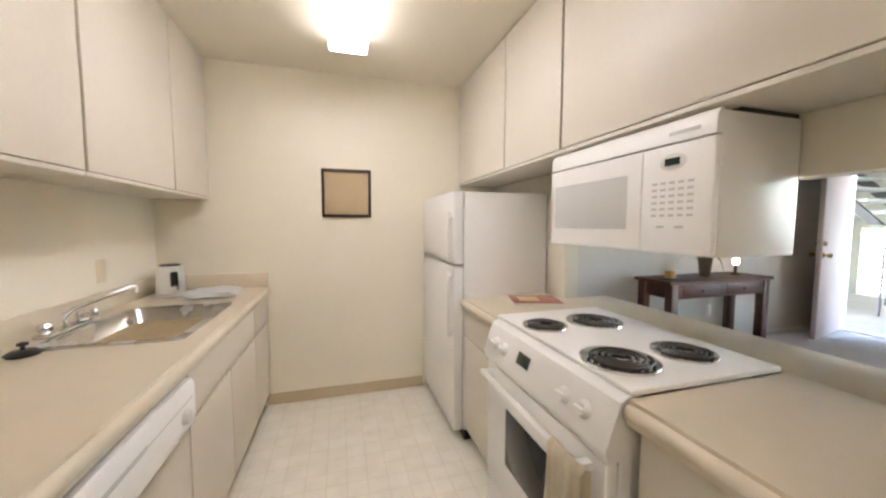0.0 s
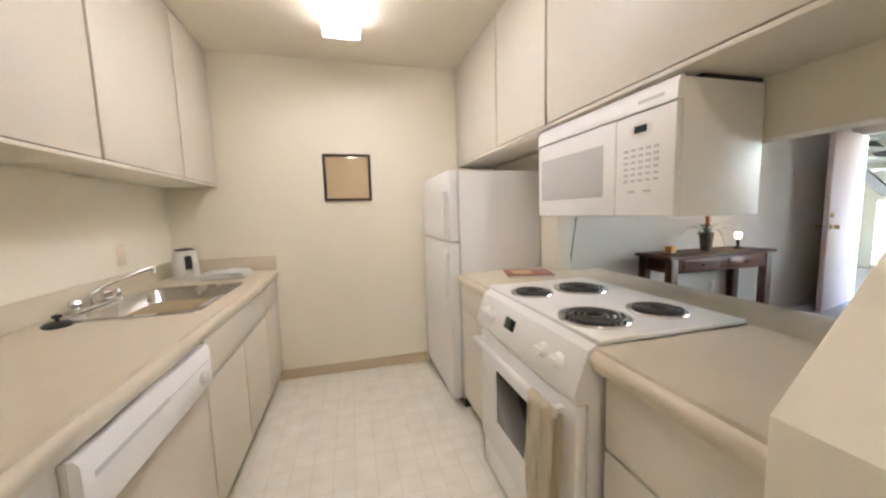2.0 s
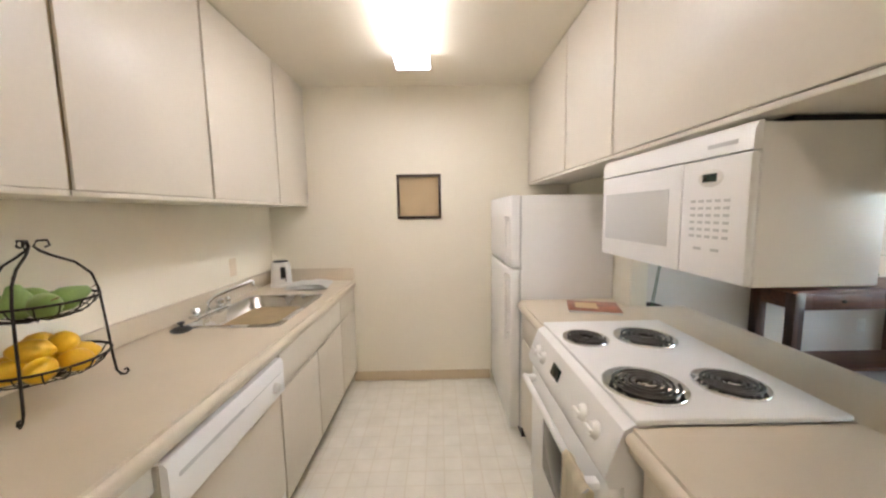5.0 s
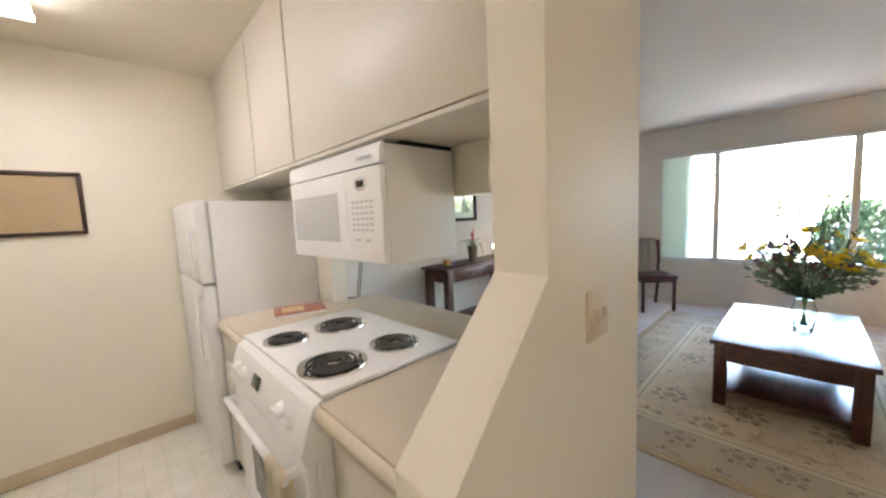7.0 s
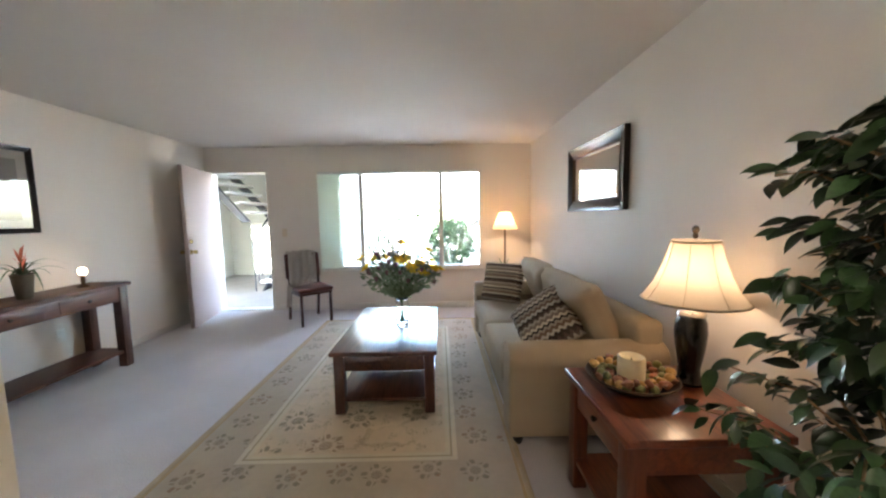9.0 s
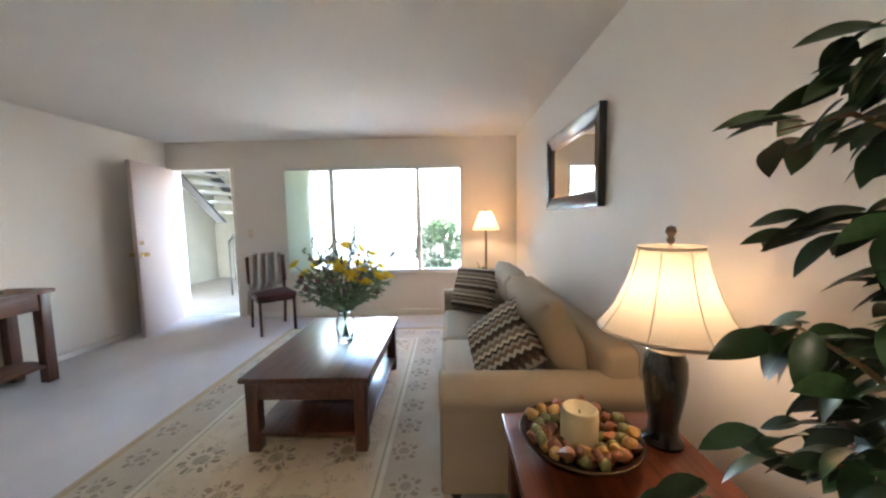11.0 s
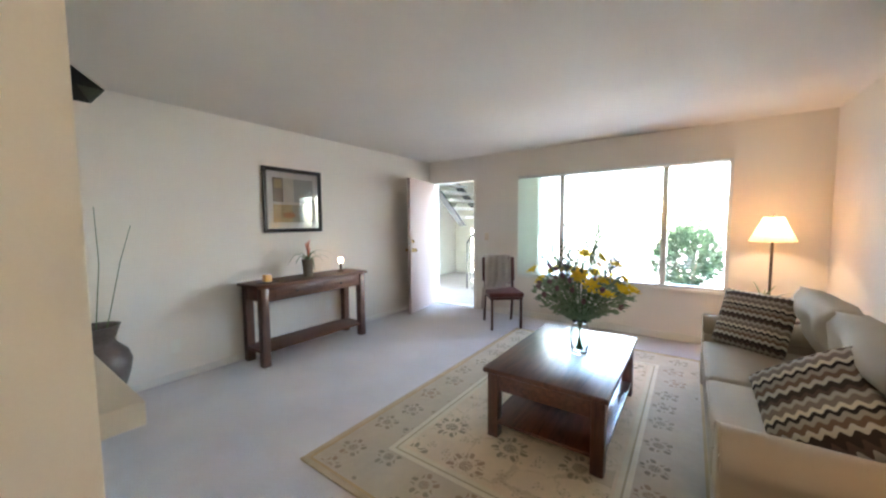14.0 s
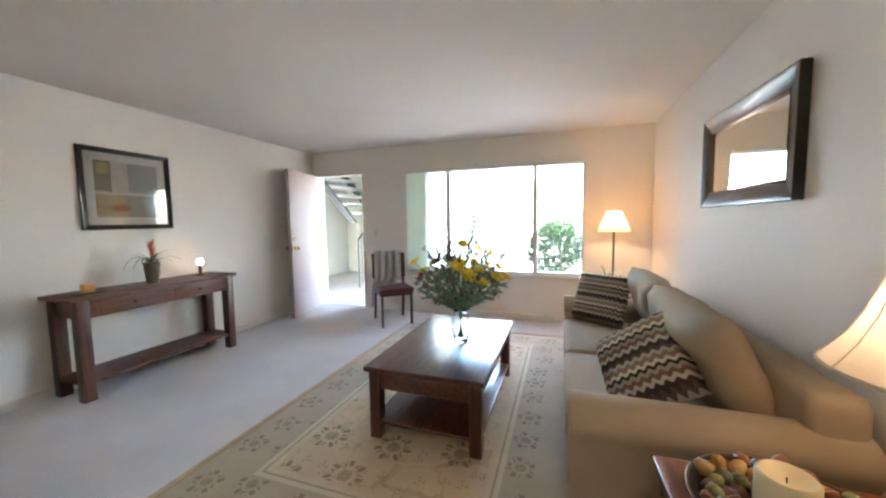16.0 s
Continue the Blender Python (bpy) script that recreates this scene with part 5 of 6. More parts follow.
def parked_car(x, y, rz):
    c = thing("parked_car", x, y, -0.045, "white car parked in the sunlit court", "car", rz=rz, group="cars in the court")
    outline = [(-2.2, 0.35), (-2.2, 0.75), (-2.05, 0.92), (-1.3, 0.98), (-0.75, 1.38), (0.5, 1.40), (1.15, 1.0), (2.0, 0.88), (2.2, 0.65), (2.2, 0.35)]
    b = prism(outline, "y", -0.85, 0.85)
    bmesh.ops.bevel(b, geom=list(b.edges), offset=0.05, segments=2, affect="EDGES")
    part("body", b, CARP, c)
    for s in (-1, 1):
        part("side_window", prism([(-1.15, 1.0), (-0.7, 1.32), (0.42, 1.33), (0.95, 1.02)], "y", s * 0.853 - 0.004, s * 0.853 + 0.004), DARKGLASS, c)
        for wx in (-1.35, 1.35):
            wh = part("wheel", moved(lathe([(0, 0.1), (0.19, 0.09), (0.2, 0.1), (0.31, 0.1), (0.33, 0.07), (0.33, -0.07), (0.31, -0.1), (0, -0.1)], 28), pose(wx, s * 0.80, 0.33, 90 * -s)), BLACKM, c)
            part("rim", moved(lathe([(0, 0.103), (0.19, 0.104), (0.19, 0.095)], 20), pose(wx, s * 0.80, 0.33, 90 * -s)), GREYP, wh)
    return c


parked_car(13.0, 2.6, 90)
parked_car(14.5, -2.5, 80)
hedge = thing("far_hedge", 34, 0, -0.045, "pale distant trees beyond the court", "trees", kind="stuff")


def in_hedge(rnd):
    y = rnd.uniform(-30, 30)
    top = 3.0 + 1.6 * noise.noise(Vector((y * 0.15, 1, 0)))
    return Vector((rnd.uniform(-1, 1), y, rnd.uniform(0, max(1.2, top)))), (rnd.uniform(-1, 1), rnd.uniform(-1, 1), rnd.uniform(-0.5, 1))


me = leaf_cloud(6000, in_hedge, 0.55, 6)
me.materials.append(BUSH)
hf = new("foliage", me)
hf.parent = hedge
tagged(hf, kind="stuff")

# ---- kitchen: loose things ----
ke = thing("electric_kettle", -0.80, 2.55, 0.861, "white electric kettle with a grey water window", "kettle")
part("base", lathe([(0, 0), (0.078, 0), (0.08, 0.012), (0.074, 0.018), (0, 0.018)], 32), PLASTIC, ke)
part("jug", lathe([(0, 0.019), (0.073, 0.019), (0.074, 0.03), (0.066, 0.15), (0.063, 0.172), (0.05, 0.182), (0, 0.184)], 32), PLASTIC, ke)
part("lid", lathe([(0.052, 0.1825), (0.05, 0.19), (0.02, 0.194), (0, 0.195)], 32), BLACKM, ke, "black kettle lid")
part("handle", tube([(0.045, -0.05, 0.165), (0.08, -0.085, 0.16), (0.085, -0.09, 0.10), (0.06, -0.06, 0.05)], 0.011, 8), PLASTIC, ke, smooth=70)
part("water_window", moved(box(-0.018, 0.018, -0.072, -0.069, 0.06, 0.15, 0.008), pose(0, 0, 0, 0, 0, 35)), BLACKM, ke, "dark grey water gauge")

dc = thing("folded_cloth", -0.56, 2.46, 0.861, "white folded kitchen cloth on the counter", "cloth")
for i, (w_, d_, rz) in enumerate(((0.15, 0.11, 8), (0.14, 0.10, 2), (0.125, 0.09, -6))):
    cb = cushion(w_ * 2, d_ * 2, 0.018, seed=20 + i, n=12, crumple=0.012)
    part("fold", moved(cb, pose(0.01 * i, -0.005 * i, 0.014 + 0.013 * i, 0, 0, rz)), TOWELW, dc, smooth=80)

bo = thing("magazine", 1.20, 1.745, 0.874, "rust-coloured magazine lying on the peninsula", "magazine", rz=-17)
part("pages", box(-0.125, 0.123, -0.10, 0.10, 0.0, 0.012), WHITEP, bo)
part("cover", box(-0.128, 0.126, -0.103, 0.103, 0.0122, 0.0145, 0.001), BOOKM, bo)
part("cover_panel", box(-0.09, 0.02, -0.05, 0.06, 0.0146, 0.0152), PAPER, bo)

fs = thing("fruit_stand", -0.755, 0.945, 0.861, "two-tier wrought-iron fruit stand on the counter", "fruit stand")
R = 0.145
for k in range(3):
    a = radians(60 + 120 * k)
    c, s = math.cos(a), math.sin(a)
    prof = [(0.018, 0.44), (0.04, 0.425), (0.085, 0.40), (0.118, 0.36), (0.13, 0.31), (0.138, 0.20), (0.145, 0.08), (0.150, 0.03), (0.160, 0.012), (0.172, 0.008), (0.180, 0.016), (0.176, 0.026), (0.168, 0.024)]
    part("leg", tube([(r * c, r * s, z) for r, z in prof], 0.0036, 8), IRON, fs, smooth=70)
    part("scroll", tube([(0.018 * c, 0.018 * s, 0.44), (0.006 * c, 0.006 * s, 0.455), (0.014 * c, 0.014 * s, 0.470), (0.034 * c, 0.034 * s, 0.470), (0.038 * c, 0.038 * s, 0.455), (0.028 * c, 0.028 * s, 0.45)], 0.0033, 8), IRON, fs, smooth=70)
for z, r in ((0.30, 0.128), (0.125, 0.14)):
    bk = part("basket", tube(arc((0, 0, z), r, 0, 360, 40, "xy"), 0.0038, 6), IRON, fs, smooth=70)
    for k in range(16):
        a = 2 * math.pi * k / 16
        part("wire", tube([(r * q * math.cos(a), r * q * math.sin(a), z - d) for q, d in ((1, 0), (0.9, 0.022), (0.7, 0.042), (0.4, 0.052), (0, 0.055))], 0.002, 5), IRON, bk)
    part("wire_ring", tube(arc((0, 0, z - 0.034), r * 0.8, 0, 360, 32, "xy"), 0.002, 5), IRON, bk)


def pear(x, y, z, tilt, rz):
    p = thing("pear", x, y, z, "green pear in the top wire basket", "pear", group="pears in the basket")
    p.matrix_world = pose(x, y, z, tilt, 0, rz)
    part("flesh", lathe([(0, -0.038), (0.02, -0.036), (0.034, -0.018), (0.036, 0.0), (0.03, 0.02), (0.02, 0.042), (0.014, 0.056), (0, 0.062)], 20), PEAR, p, smooth=80)
    part("stalk", tube([(0, 0, 0.06), (0.004, 0, 0.075), (0.01, 0, 0.086)], 0.002, 5), BARK, p)


for px, py, tl_, rz in ((-0.03, -0.02, 8, 0), (0.055, -0.03, 70, 60), (0.02, 0.06, 75, 170), (-0.07, 0.05, 70, 260), (-0.075, -0.045, 65, 320)):
    pear(-0.755 + px, 0.945 + py, 0.861 + 0.292, tl_, rz)


def lemon(x, y, z, rz, tilt):
    p = thing("lemon", x, y, z, "bright yellow lemon in the bottom basket", "lemon", group="lemons in the basket")
    p.matrix_world = pose(x, y, z, tilt, 0, rz)
    part("rind", moved(lathe([(0, -0.052), (0.008, -0.048), (0.014, -0.042), (0.028, -0.026), (0.034, 0), (0.028, 0.026), (0.014, 0.042), (0.008, 0.048), (0, 0.05)], 20), pose(0, 0, 0, 90)), LEMON, p, smooth=80)


for k in range(6):
    a = radians(60 * k + 10)
    lemon(-0.755 + 0.075 * math.cos(a), 0.945 + 0.075 * math.sin(a), 0.861 + 0.117, 60 * k + 90, 8)
for k in range(3):
    a = radians(120 * k + 40)
    lemon(-0.755 + 0.038 * math.cos(a), 0.945 + 0.038 * math.sin(a), 0.861 + 0.165, 120 * k + 70, -10)

# ---- living room: small things ----


def blade(L, w, droop, n=8):
    """A long strap leaf that arches over; grows along +x from the origin."""
    b = bmesh.new()
    rows = []
    for i in range(n + 1):
        u = i / n
        x, z = L * (u - 0.25 * droop * u * u), L * (0.85 * u - droop * u * u)
        ww = w * (1 - u) ** 0.6 * (0.6 + 0.8 * u if u < 0.5 else 1)
        rows.append([b.verts.new((x, s * ww, z + abs(s) * ww * 0.35)) for s in (-1, 0, 1)])
    for a, c in zip(rows, rows[1:]):
        for k in range(2):
            b.faces.new((a[k], a[k + 1], c[k + 1], c[k]))
    bmesh.ops.remove_doubles(b, verts=b.verts, dist=0.0003)
    return b


bp_ = thing("bromeliad_plant", 3.63, 2.62, 0.786, "coral bromeliad with arching leaves in a taupe pot", "potted plant")
part("pot", lathe([(0, 0), (0.042, 0), (0.045, 0.01), (0.06, 0.17), (0.064, 0.185), (0.058, 0.186), (0.05, 0.165), (0, 0.163)], 24), POT, bp_)
rnd = random.Random(11)
for k in range(13):
    L, dr = rnd.uniform(0.16, 0.34), rnd.uniform(0.55, 1.15)
    part("leaf", moved(blade(L, 0.013, dr), pose(0, 0, 0.165, 0, rnd.uniform(-30, 5), k * 27.7 + rnd.uniform(-8, 8))), LEAF2, bp_, smooth=80)
for k in range(9):
    part("bract", moved(blade(0.10, 0.012, 0.2), pose(0.005, 0, 0.20 + 0.012 * k, 0, -35, k * 137)), CORAL, bp_, smooth=80)
part("flower_stem", tube([(0, 0, 0.165), (0.005, 0, 0.34)], 0.005, 6), STEM, bp_)

cl_ = thing("accent_lamp", 4.08, 2.64, 0.786, "tiny bronze accent lamp with a glowing globe", "lamp")
part("base", lathe([(0, 0), (0.042, 0), (0.044, 0.008), (0.025, 0.018), (0.012, 0.035), (0.018, 0.06), (0.012, 0.085), (0.022, 0.10), (0.03, 0.105), (0, 0.106)], 24), BRONZE, cl_)
part("globe", lathe([(0.022, 0.1065), (0.027, 0.12), (0.031, 0.138), (0.027, 0.158), (0.02, 0.168), (0, 0.17)], 24), GLOBE, cl_, "glowing frosted glass globe", smooth=80)

ca = thing("candle_tray", 3.17, 2.60, 0.786, "square amber candle on a dark tray", "candle")
part("tray", box(-0.085, 0.085, -0.055, 0.055, 0, 0.009, 0.003), BLACKF, ca)
part("wax", box(-0.033, 0.033, -0.033, 0.033, 0.0095, 0.075, 0.006), AMBERWAX, ca)
part("wick", tube([(0, 0, 0.074), (0.002, 0, 0.086)], 0.0012, 5), BLACKM, ca)

bw = thing("potpourri_bowl", 2.50, -1.31, 0.581, "dark metal bowl of dried pods round a candle", "bowl")
part("dish", lathe([(0, 0), (0.07, 0), (0.075, 0.006), (0.13, 0.03), (0.178, 0.062), (0.182, 0.066), (0.176, 0.067), (0.125, 0.038), (0.07, 0.014), (0, 0.012)], 40), BOWLM, bw, smooth=70)
part("rim", tube(arc((0, 0, 0.066), 0.18, 0, 360, 48, "xy"), 0.004, 6), BRONZE, bw, smooth=70)
pc_ = thing("pillar_candle", 2.50, -1.31, 0.594, "ivory pillar candle standing among dried pods", "candle")
part("wax", lathe([(0, 0), (0.055, 0), (0.056, 0.004), (0.056, 0.128), (0.05, 0.134), (0.042, 0.13), (0.03, 0.118), (0, 0.114)], 32), WAX, pc_, smooth=60)
part("wick", tube([(0, 0, 0.113), (0.002, 0, 0.126)], 0.0014, 5), BLACKM, pc_)
POD = [finish("pod", ball(0.016, scale=(1.35, 0.9, 0.85), sub=2, rough=0.35), NUT), finish("pod", lathe([(0, -0.02), (0.012, -0.014), (0.019, 0), (0.014, 0.014), (0.004, 0.026), (0, 0.034)], 9, lobes=3, depth=0.2), NUT),
       finish("pod", ball(0.017, scale=(1, 1, 1.2), sub=2, rough=0.2), PODS_GREEN), finish("pod", ball(0.018, scale=(1.3, 1, 0.9), sub=2, rough=0.3), PODS_GOLD)]
rnd = random.Random(5)
for i in range(84):
    a, q = i * 2.39996, 0.070 + 0.085 * ((i % 42) / 42) ** 0.8
    z = 0.034 + (q - 0.07) * 0.42 + (0.018 if i >= 42 else 0.0) + rnd.uniform(0, 0.006)
    o = new("pod", POD[i % 4])
    o.parent = bw
    o.matrix_basis = pose(q * math.cos(a), q * math.sin(a), z, rnd.uniform(0, 180), rnd.uniform(0, 180), rnd.uniform(0, 360))

# flowers on the coffee table
fv = thing("flower_vase", 3.87, -0.165, 0.457, "clear glass vase of yellow and green mixed flowers", "flowers")
part("vase", lathe([(0, 0), (0.05, 0), (0.054, 0.006), (0.052, 0.02), (0.066, 0.09), (0.068, 0.13), (0.05, 0.185), (0.045, 0.205), (0.056, 0.235), (0.052, 0.235), (0.041, 0.205), (0.046, 0.185), (0.063, 0.13), (0.061, 0.09), (0.046, 0.025), (0, 0.02)], 32), VASEGLASS, fv, smooth=70).visible_shadow = False
rnd = random.Random(21)
heads = []
for i in range(44):
    a, spread = i * 2.39996, 0.06 + 0.27 * math.sqrt((i + 0.5) / 44)
    hgt = 0.68 - 0.9 * (spread - 0.05) * rnd.uniform(0.6, 1.2) + rnd.uniform(-0.08, 0.05)
    tip = Vector((spread * math.cos(a), spread * math.sin(a), max(0.30, hgt)))
    part("stem", tube([(-0.02 * math.cos(a), -0.02 * math.sin(a), 0.03), (0.015 * math.cos(a), 0.015 * math.sin(a), 0.215), tuple(tip * 0.6 + Vector((0, 0, 0.09))), tuple(tip)], 0.0022, 5), STEM, fv, smooth=70)
    heads.append((tip, a))


def bloom(petals, r, rise):
    b = ball(r * 0.24, (0, 0, 0.004), sub=1)
    for layer in range(2):
        for k in range(petals):
            a = 2 * math.pi * (k + 0.5 * layer) / petals
            q = bmesh.new()
            rr = r * (1 - 0.25 * layer)
            v = [q.verts.new(c) for c in ((0, 0, 0), (rr * 0.55, rr * 0.24, rise * rr * 0.4), (rr, rr * 0.1, rise * rr), (rr, -rr * 0.1, rise * rr), (rr * 0.55, -rr * 0.24, rise * rr * 0.4))]
            q.faces.new(v)
            join(b, moved(q, pose(0, 0, 0.004 * layer, 0, -14 * layer, math.degrees(a))))
    return b


BLOOMS = [finish("blossom", bloom(9, 0.058, 0.35), YELLOW), finish("blossom", bloom(8, 0.050, 0.25), YELLOW), finish("blossom", bloom(8, 0.028, 0.4), ORANGE), finish("blossom", ball(0.014, scale=(1, 1, 1.4), sub=2, rough=0.5), DUSTY)]
for i, (tip, a) in enumerate(heads):
    kind = (0, 3, 1, 3, 0, 2, 3, 1)[i % 8]
    o = new("blossom", BLOOMS[kind])
    o.parent = fv
    o.matrix_basis = Matrix.Translation(tip) @ pose(0, 0, 0, rnd.uniform(15, 55), 0, math.degrees(a) + 90)
for k in range(20):
    a = k * 2.39996
    h2 = rnd.uniform(0.62, 0.92)
    r2 = rnd.uniform(0.10, 0.36) * (1.25 - h2 * 0.6)
    pts = [(0.01 * math.cos(a), 0.01 * math.sin(a), 0.22), (r2 * 0.55 * math.cos(a), r2 * 0.55 * math.sin(a), 0.5), (r2 * math.cos(a + 0.15), r2 * math.sin(a + 0.15), h2)]
    spray = tube(pts, 0.0018, 5)
    for j in range(9):
        u = 0.35 + 0.08 * j
        p = Vector(pts[1]).lerp(Vector(pts[2]), u)
        ball(0.0075, tuple(p + Vector((rnd.uniform(-0.016, 0.016), rnd.uniform(-0.016, 0.016), 0))), (1, 1, 1.7), 1, bm=spray)
    part("sprig", spray, DUSTGREEN if k % 2 else STEM, fv)


def in_bouquet(r_):
    a, u = r_.uniform(0, 6.283), r_.random()
    z = 0.24 + 0.27 * u
    q = (0.05 + 0.25 * math.sin(min(1, u * 1.25) * 2.2)) * math.sqrt(r_.random())
    p = Vector((q * math.cos(a), q * math.sin(a), z))
    return p, Vector((math.cos(a), math.sin(a), r_.uniform(-0.3, 0.9)))


me = leaf_cloud(1050, in_bouquet, 0.052, 8)
me.materials.append(DUSTGREEN)
o = new("foliage", me)
o.parent = fv
tagged(o, kind="stuff")

# ficus beside the end table
fc = thing("ficus_tree", 1.76, -1.525, 0.0, "potted ficus with pale stems and dark glossy leaves", "potted plant")
part("pot", lathe([(0, 0), (0.11, 0), (0.12, 0.02), (0.145, 0.24), (0.15, 0.26), (0.135, 0.262), (0.125, 0.22), (0, 0.215)], 32), POT, fc)
part("soil", lathe([(0.0, 0.225), (0.124, 0.2205)], 24), BARK, fc)
tips = []
rnd = random.Random(33)
for k in range(3):
    a = 2.1 * k + 0.5
    base = [(0.02 * math.cos(a), 0.02 * math.sin(a), 0.215), (0.045 * math.cos(a + 0.9), 0.045 * math.sin(a + 0.9), 0.55), (0.03 * math.cos(a + 2), 0.03 * math.sin(a + 2), 0.85), (0.07 * math.cos(a), 0.07 * math.sin(a), 1.32)]
    part("trunk", tube(base, 0.017, 8, taper=0.5), BARK, fc, smooth=70)
for i in range(84):
    a = i * 2.39996
    z0 = 0.46 + 1.02 * (i / 84)
    reach = (0.42 if z0 < 0.80 else 0.30) * (0.78 + 0.3 * math.sin(i * 1.7)) * (0.6 if 0.93 < z0 < 1.0 else 1.0)
    p0 = Vector((0.03 * math.cos(a), 0.03 * math.sin(a), z0))
    p2_ = Vector((reach * math.cos(a), reach * math.sin(a), z0 + rnd.uniform(0.05, 0.20)))
    p1_ = p0.lerp(p2_, 0.55) + Vector((0, 0, 0.05))
    p2_.y = min(p2_.y, 0.34 if z0 < 0.80 else 0.20 if z0 < 1.06 else 0.13)
    p2_.x = min(p2_.x, 0.30)
    part("branch", tube([tuple(p0), tuple(p1_), tuple(p2_)], 0.005, 5, taper=0.3), BARK, fc, smooth=70)
    tips.append((p0, p1_, p2_))


def leaf_mesh(L):
    b = bmesh.new()
    rows = []
    for i in range(7):
        u = i / 6
        w_ = L * 0.25 * math.sin(math.pi * min(1, u * 0.97 + 0.03)) ** 0.75 * (1.15 - 0.45 * u)
        z = -0.22 * L * u * u
        rows.append([b.verts.new((L * u, -w_, z + w_ * 0.28)), b.verts.new((L * u, 0, z)), b.verts.new((L * u, w_, z + w_ * 0.28))])
    for r0, r1 in zip(rows, rows[1:]):
        for k in range(2):
            b.faces.new((r0[k], r0[k + 1], r1[k + 1], r1[k]))
    return finish("leaf", b, LEAF, 80)


LEAVES = [leaf_mesh(0.066), leaf_mesh(0.08), leaf_mesh(0.052)]
spots = []
for p0, p1_, p2_ in tips:
    for j in range(22):
        u = 0.22 + 0.78 * j / 21
        p = p0.lerp(p1_, u / 0.55) if u < 0.55 else p1_.lerp(p2_, (u - 0.55) / 0.45)
        d = (p2_ - p0).normalized()
        yaw = math.degrees(math.atan2(d.y, d.x)) + (1 if j % 2 else -1) * rnd.uniform(15, 75)
        spots.append((p + Vector((rnd.uniform(-0.02, 0.02), rnd.uniform(-0.02, 0.02), rnd.uniform(-0.02, 0.03))), rnd.uniform(-40, 40), rnd.uniform(-15, 55), yaw, j))
spots.sort(key=lambda s: -s[0].x * 0.2 - s[0].y)
rest = bmesh.new()
for i, (p, rx, ry, rz, j) in enumerate(spots):
    m = pose(p.x, p.y, p.z, rx, ry, rz)
    if i < 300:
        o = new("leaf", LEAVES[i % 3])
        o.parent = fc
        o.matrix_basis = m
    else:
        q = bmesh.new()
        q.from_mesh(LEAVES[i % 3])
        bmesh.ops.transform(q, matrix=m, verts=q.verts)
        join(rest, q)
tagged(part("foliage", rest, LEAF, fc, smooth=80), kind="stuff")

# tall bronze floor vase with reeds
tv = thing("floor_vase", 1.93, 2.50, 0.0, "tall hammered bronze floor vase with dry reeds", "vase")
part("vessel", lathe([(0, 0), (0.085, 0), (0.09, 0.01), (0.11, 0.12), (0.17, 0.32), (0.185, 0.41), (0.165, 0.48), (0.11, 0.54), (0.10, 0.57), (0.13, 0.66), (0.135, 0.67), (0.125, 0.67), (0.095, 0.57), (0.10, 0.53), (0.0, 0.50)], 36), VASEM, tv, smooth=60)
rnd = random.Random(2)
for k in range(4):
    a = k * 1.5 + 0.2
    lean = rnd.uniform(0.10, 0.22)
    part("reed", tube([(0.03 * math.cos(a), 0.03 * math.sin(a), 0.51), (0.08 * math.cos(a), 0.08 * math.sin(a), 0.70), ((0.08 + lean * 0.5) * math.cos(a + 0.2), (0.08 + lean * 0.5) * math.sin(a + 0.2), 1.1), ((0.08 + lean * 0.8) * math.cos(a + 0.1), (0.08 + lean * 0.8) * math.sin(a + 0.1), 1.35 + 0.12 * (k % 2))], 0.004, 6, taper=0.5), STEM, tv, smooth=70)

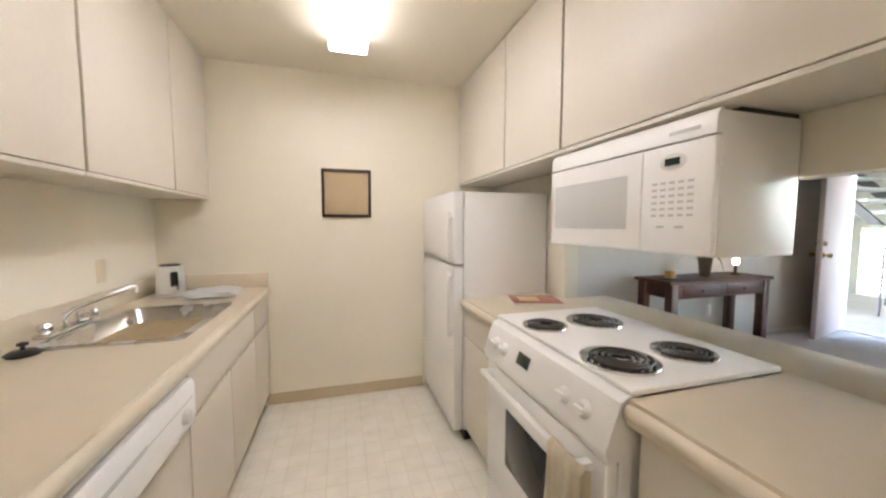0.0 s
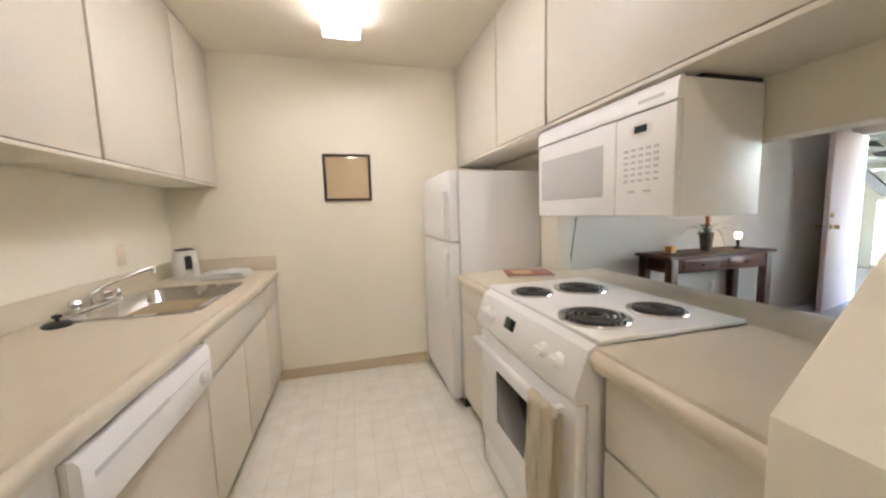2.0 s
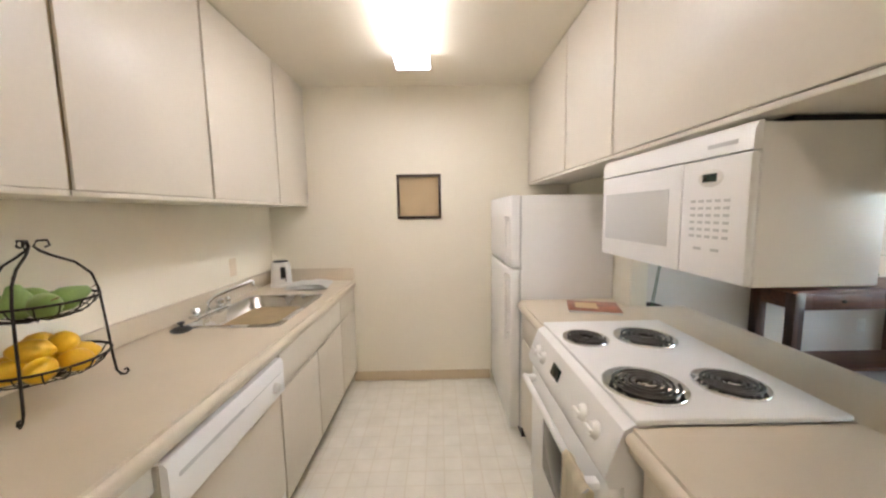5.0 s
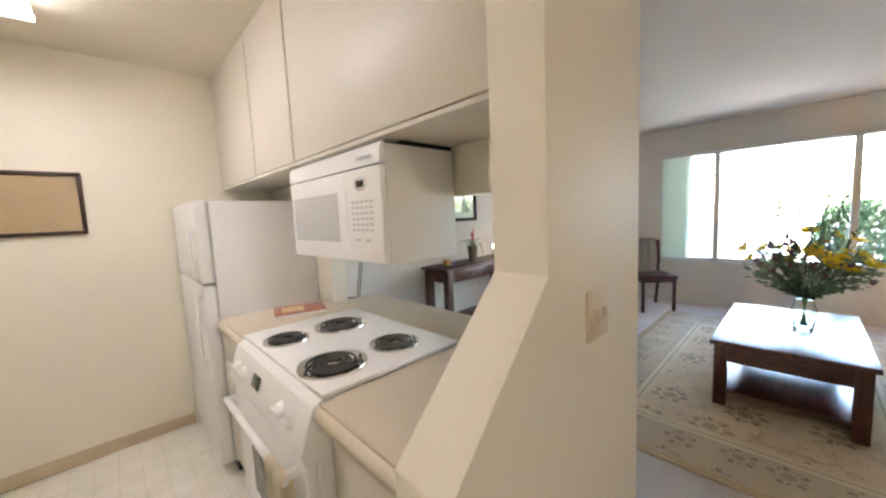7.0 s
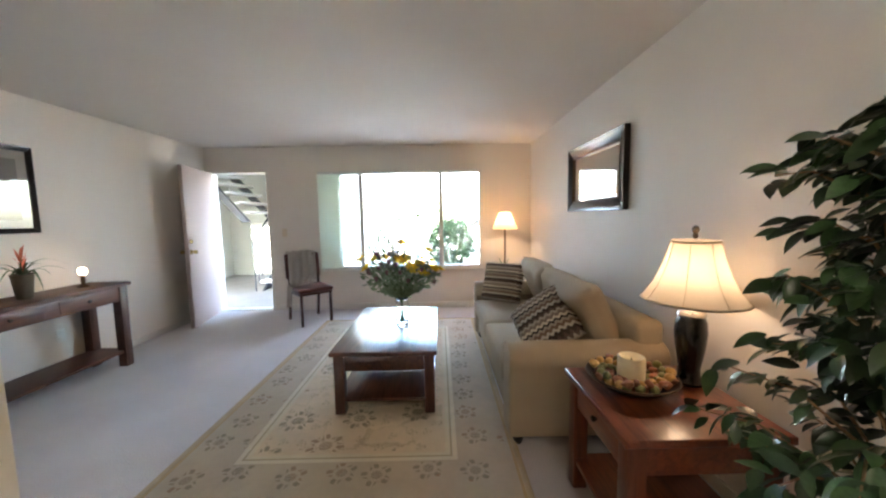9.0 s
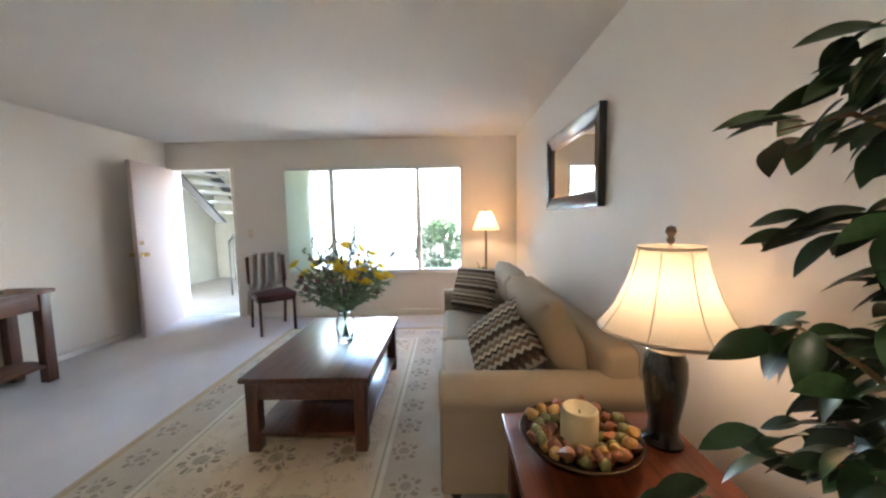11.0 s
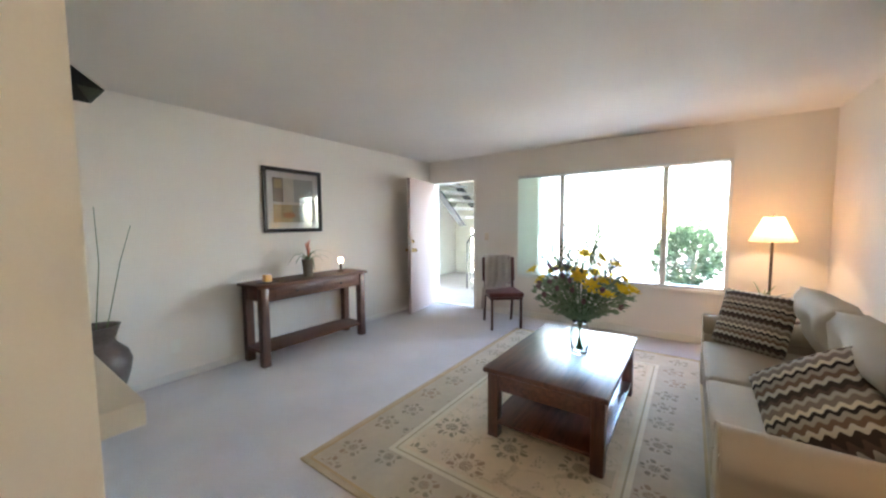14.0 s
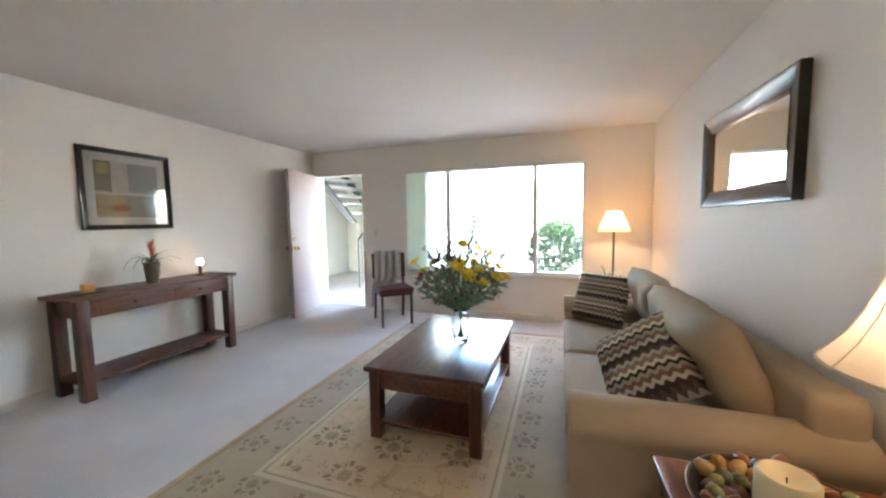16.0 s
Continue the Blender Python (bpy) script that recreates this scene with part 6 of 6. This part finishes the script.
# small side table with a plant behind the sofa's far arm
sd_ = thing("side_table", 5.28, -1.30, 0.0, "small dark side table between sofa and floor lamp", "side table")
part("tabletop", lathe([(0, 0.55), (0.20, 0.55), (0.208, 0.56), (0.20, 0.575), (0, 0.575)], 36), MAHOGANY, sd_)
for k in range(3):
    a = 2.094 * k
    part("leg", tube([(0.06 * math.cos(a), 0.06 * math.sin(a), 0.549), (0.16 * math.cos(a), 0.16 * math.sin(a), 0.0)], 0.013, 8), MAHOGANY_Z, sd_)
sp_ = thing("spiky_plant", 5.30, -1.27, 0.576, "small spiky green plant in a pale pot", "potted plant")
part("pot", lathe([(0, 0), (0.05, 0), (0.062, 0.08), (0.065, 0.085), (0.055, 0.085), (0.05, 0.07), (0, 0.068)], 24), MATBOARD, sp_)
for k in range(15):
    part("leaf", moved(blade(0.15 + 0.05 * (k % 3), 0.010, 0.45), pose(0, 0, 0.07, 0, -25 + 9 * (k % 4), k * 137.5)), LEAF2, sp_, smooth=80)

# dark pendant lamp over the dining corner
pe = thing("pendant_lamp", 1.74, 1.72, H, "dark metal pendant lamp hung from the ceiling", "lamp")
part("canopy", lathe([(0, -0.03), (0.05, -0.022), (0.06, 0)], 24), BLACKM, pe)
part("rod", tube([(0, 0, -0.028), (0, 0, -0.24)], 0.006, 8), BLACKM, pe)
pb = bmesh.new()
lo = [pb.verts.new((x * 0.15, y * 0.15, -0.37)) for x, y in ((-1, -1), (1, -1), (1, 1), (-1, 1))]
hi = [pb.verts.new((x * 0.04, y * 0.04, -0.24)) for x, y in ((-1, -1), (1, -1), (1, 1), (-1, 1))]
for k in range(4):
    pb.faces.new((lo[k], lo[(k + 1) % 4], hi[(k + 1) % 4], hi[k]))
pb.faces.new(hi)
bmesh.ops.solidify(pb, geom=pb.faces, thickness=0.006)
part("shade", pb, BLACKM, pe)
part("drop_finial", lathe([(0, -0.47), (0.015, -0.455), (0.008, -0.43), (0.02, -0.40), (0.004, -0.37), (0, -0.36)], 16), BLACKM, pe)

# unseen domed fill light, added on the hall ceiling behind the kitchen
dl = thing("fill_dome_light", 0.30, -1.15, H, "unseen round dome added on the hall ceiling as fill light", "ceiling light")
part("pan", lathe([(0.17, 0), (0.175, -0.02), (0.16, -0.028), (0, -0.028)], 36), BRONZE, dl)
part("dome", lathe([(0.155, -0.0285), (0.15, -0.06), (0.11, -0.095), (0.05, -0.112), (0, -0.115)], 36), DOME, dl, "glowing glass dome of the added fill light", smooth=80)
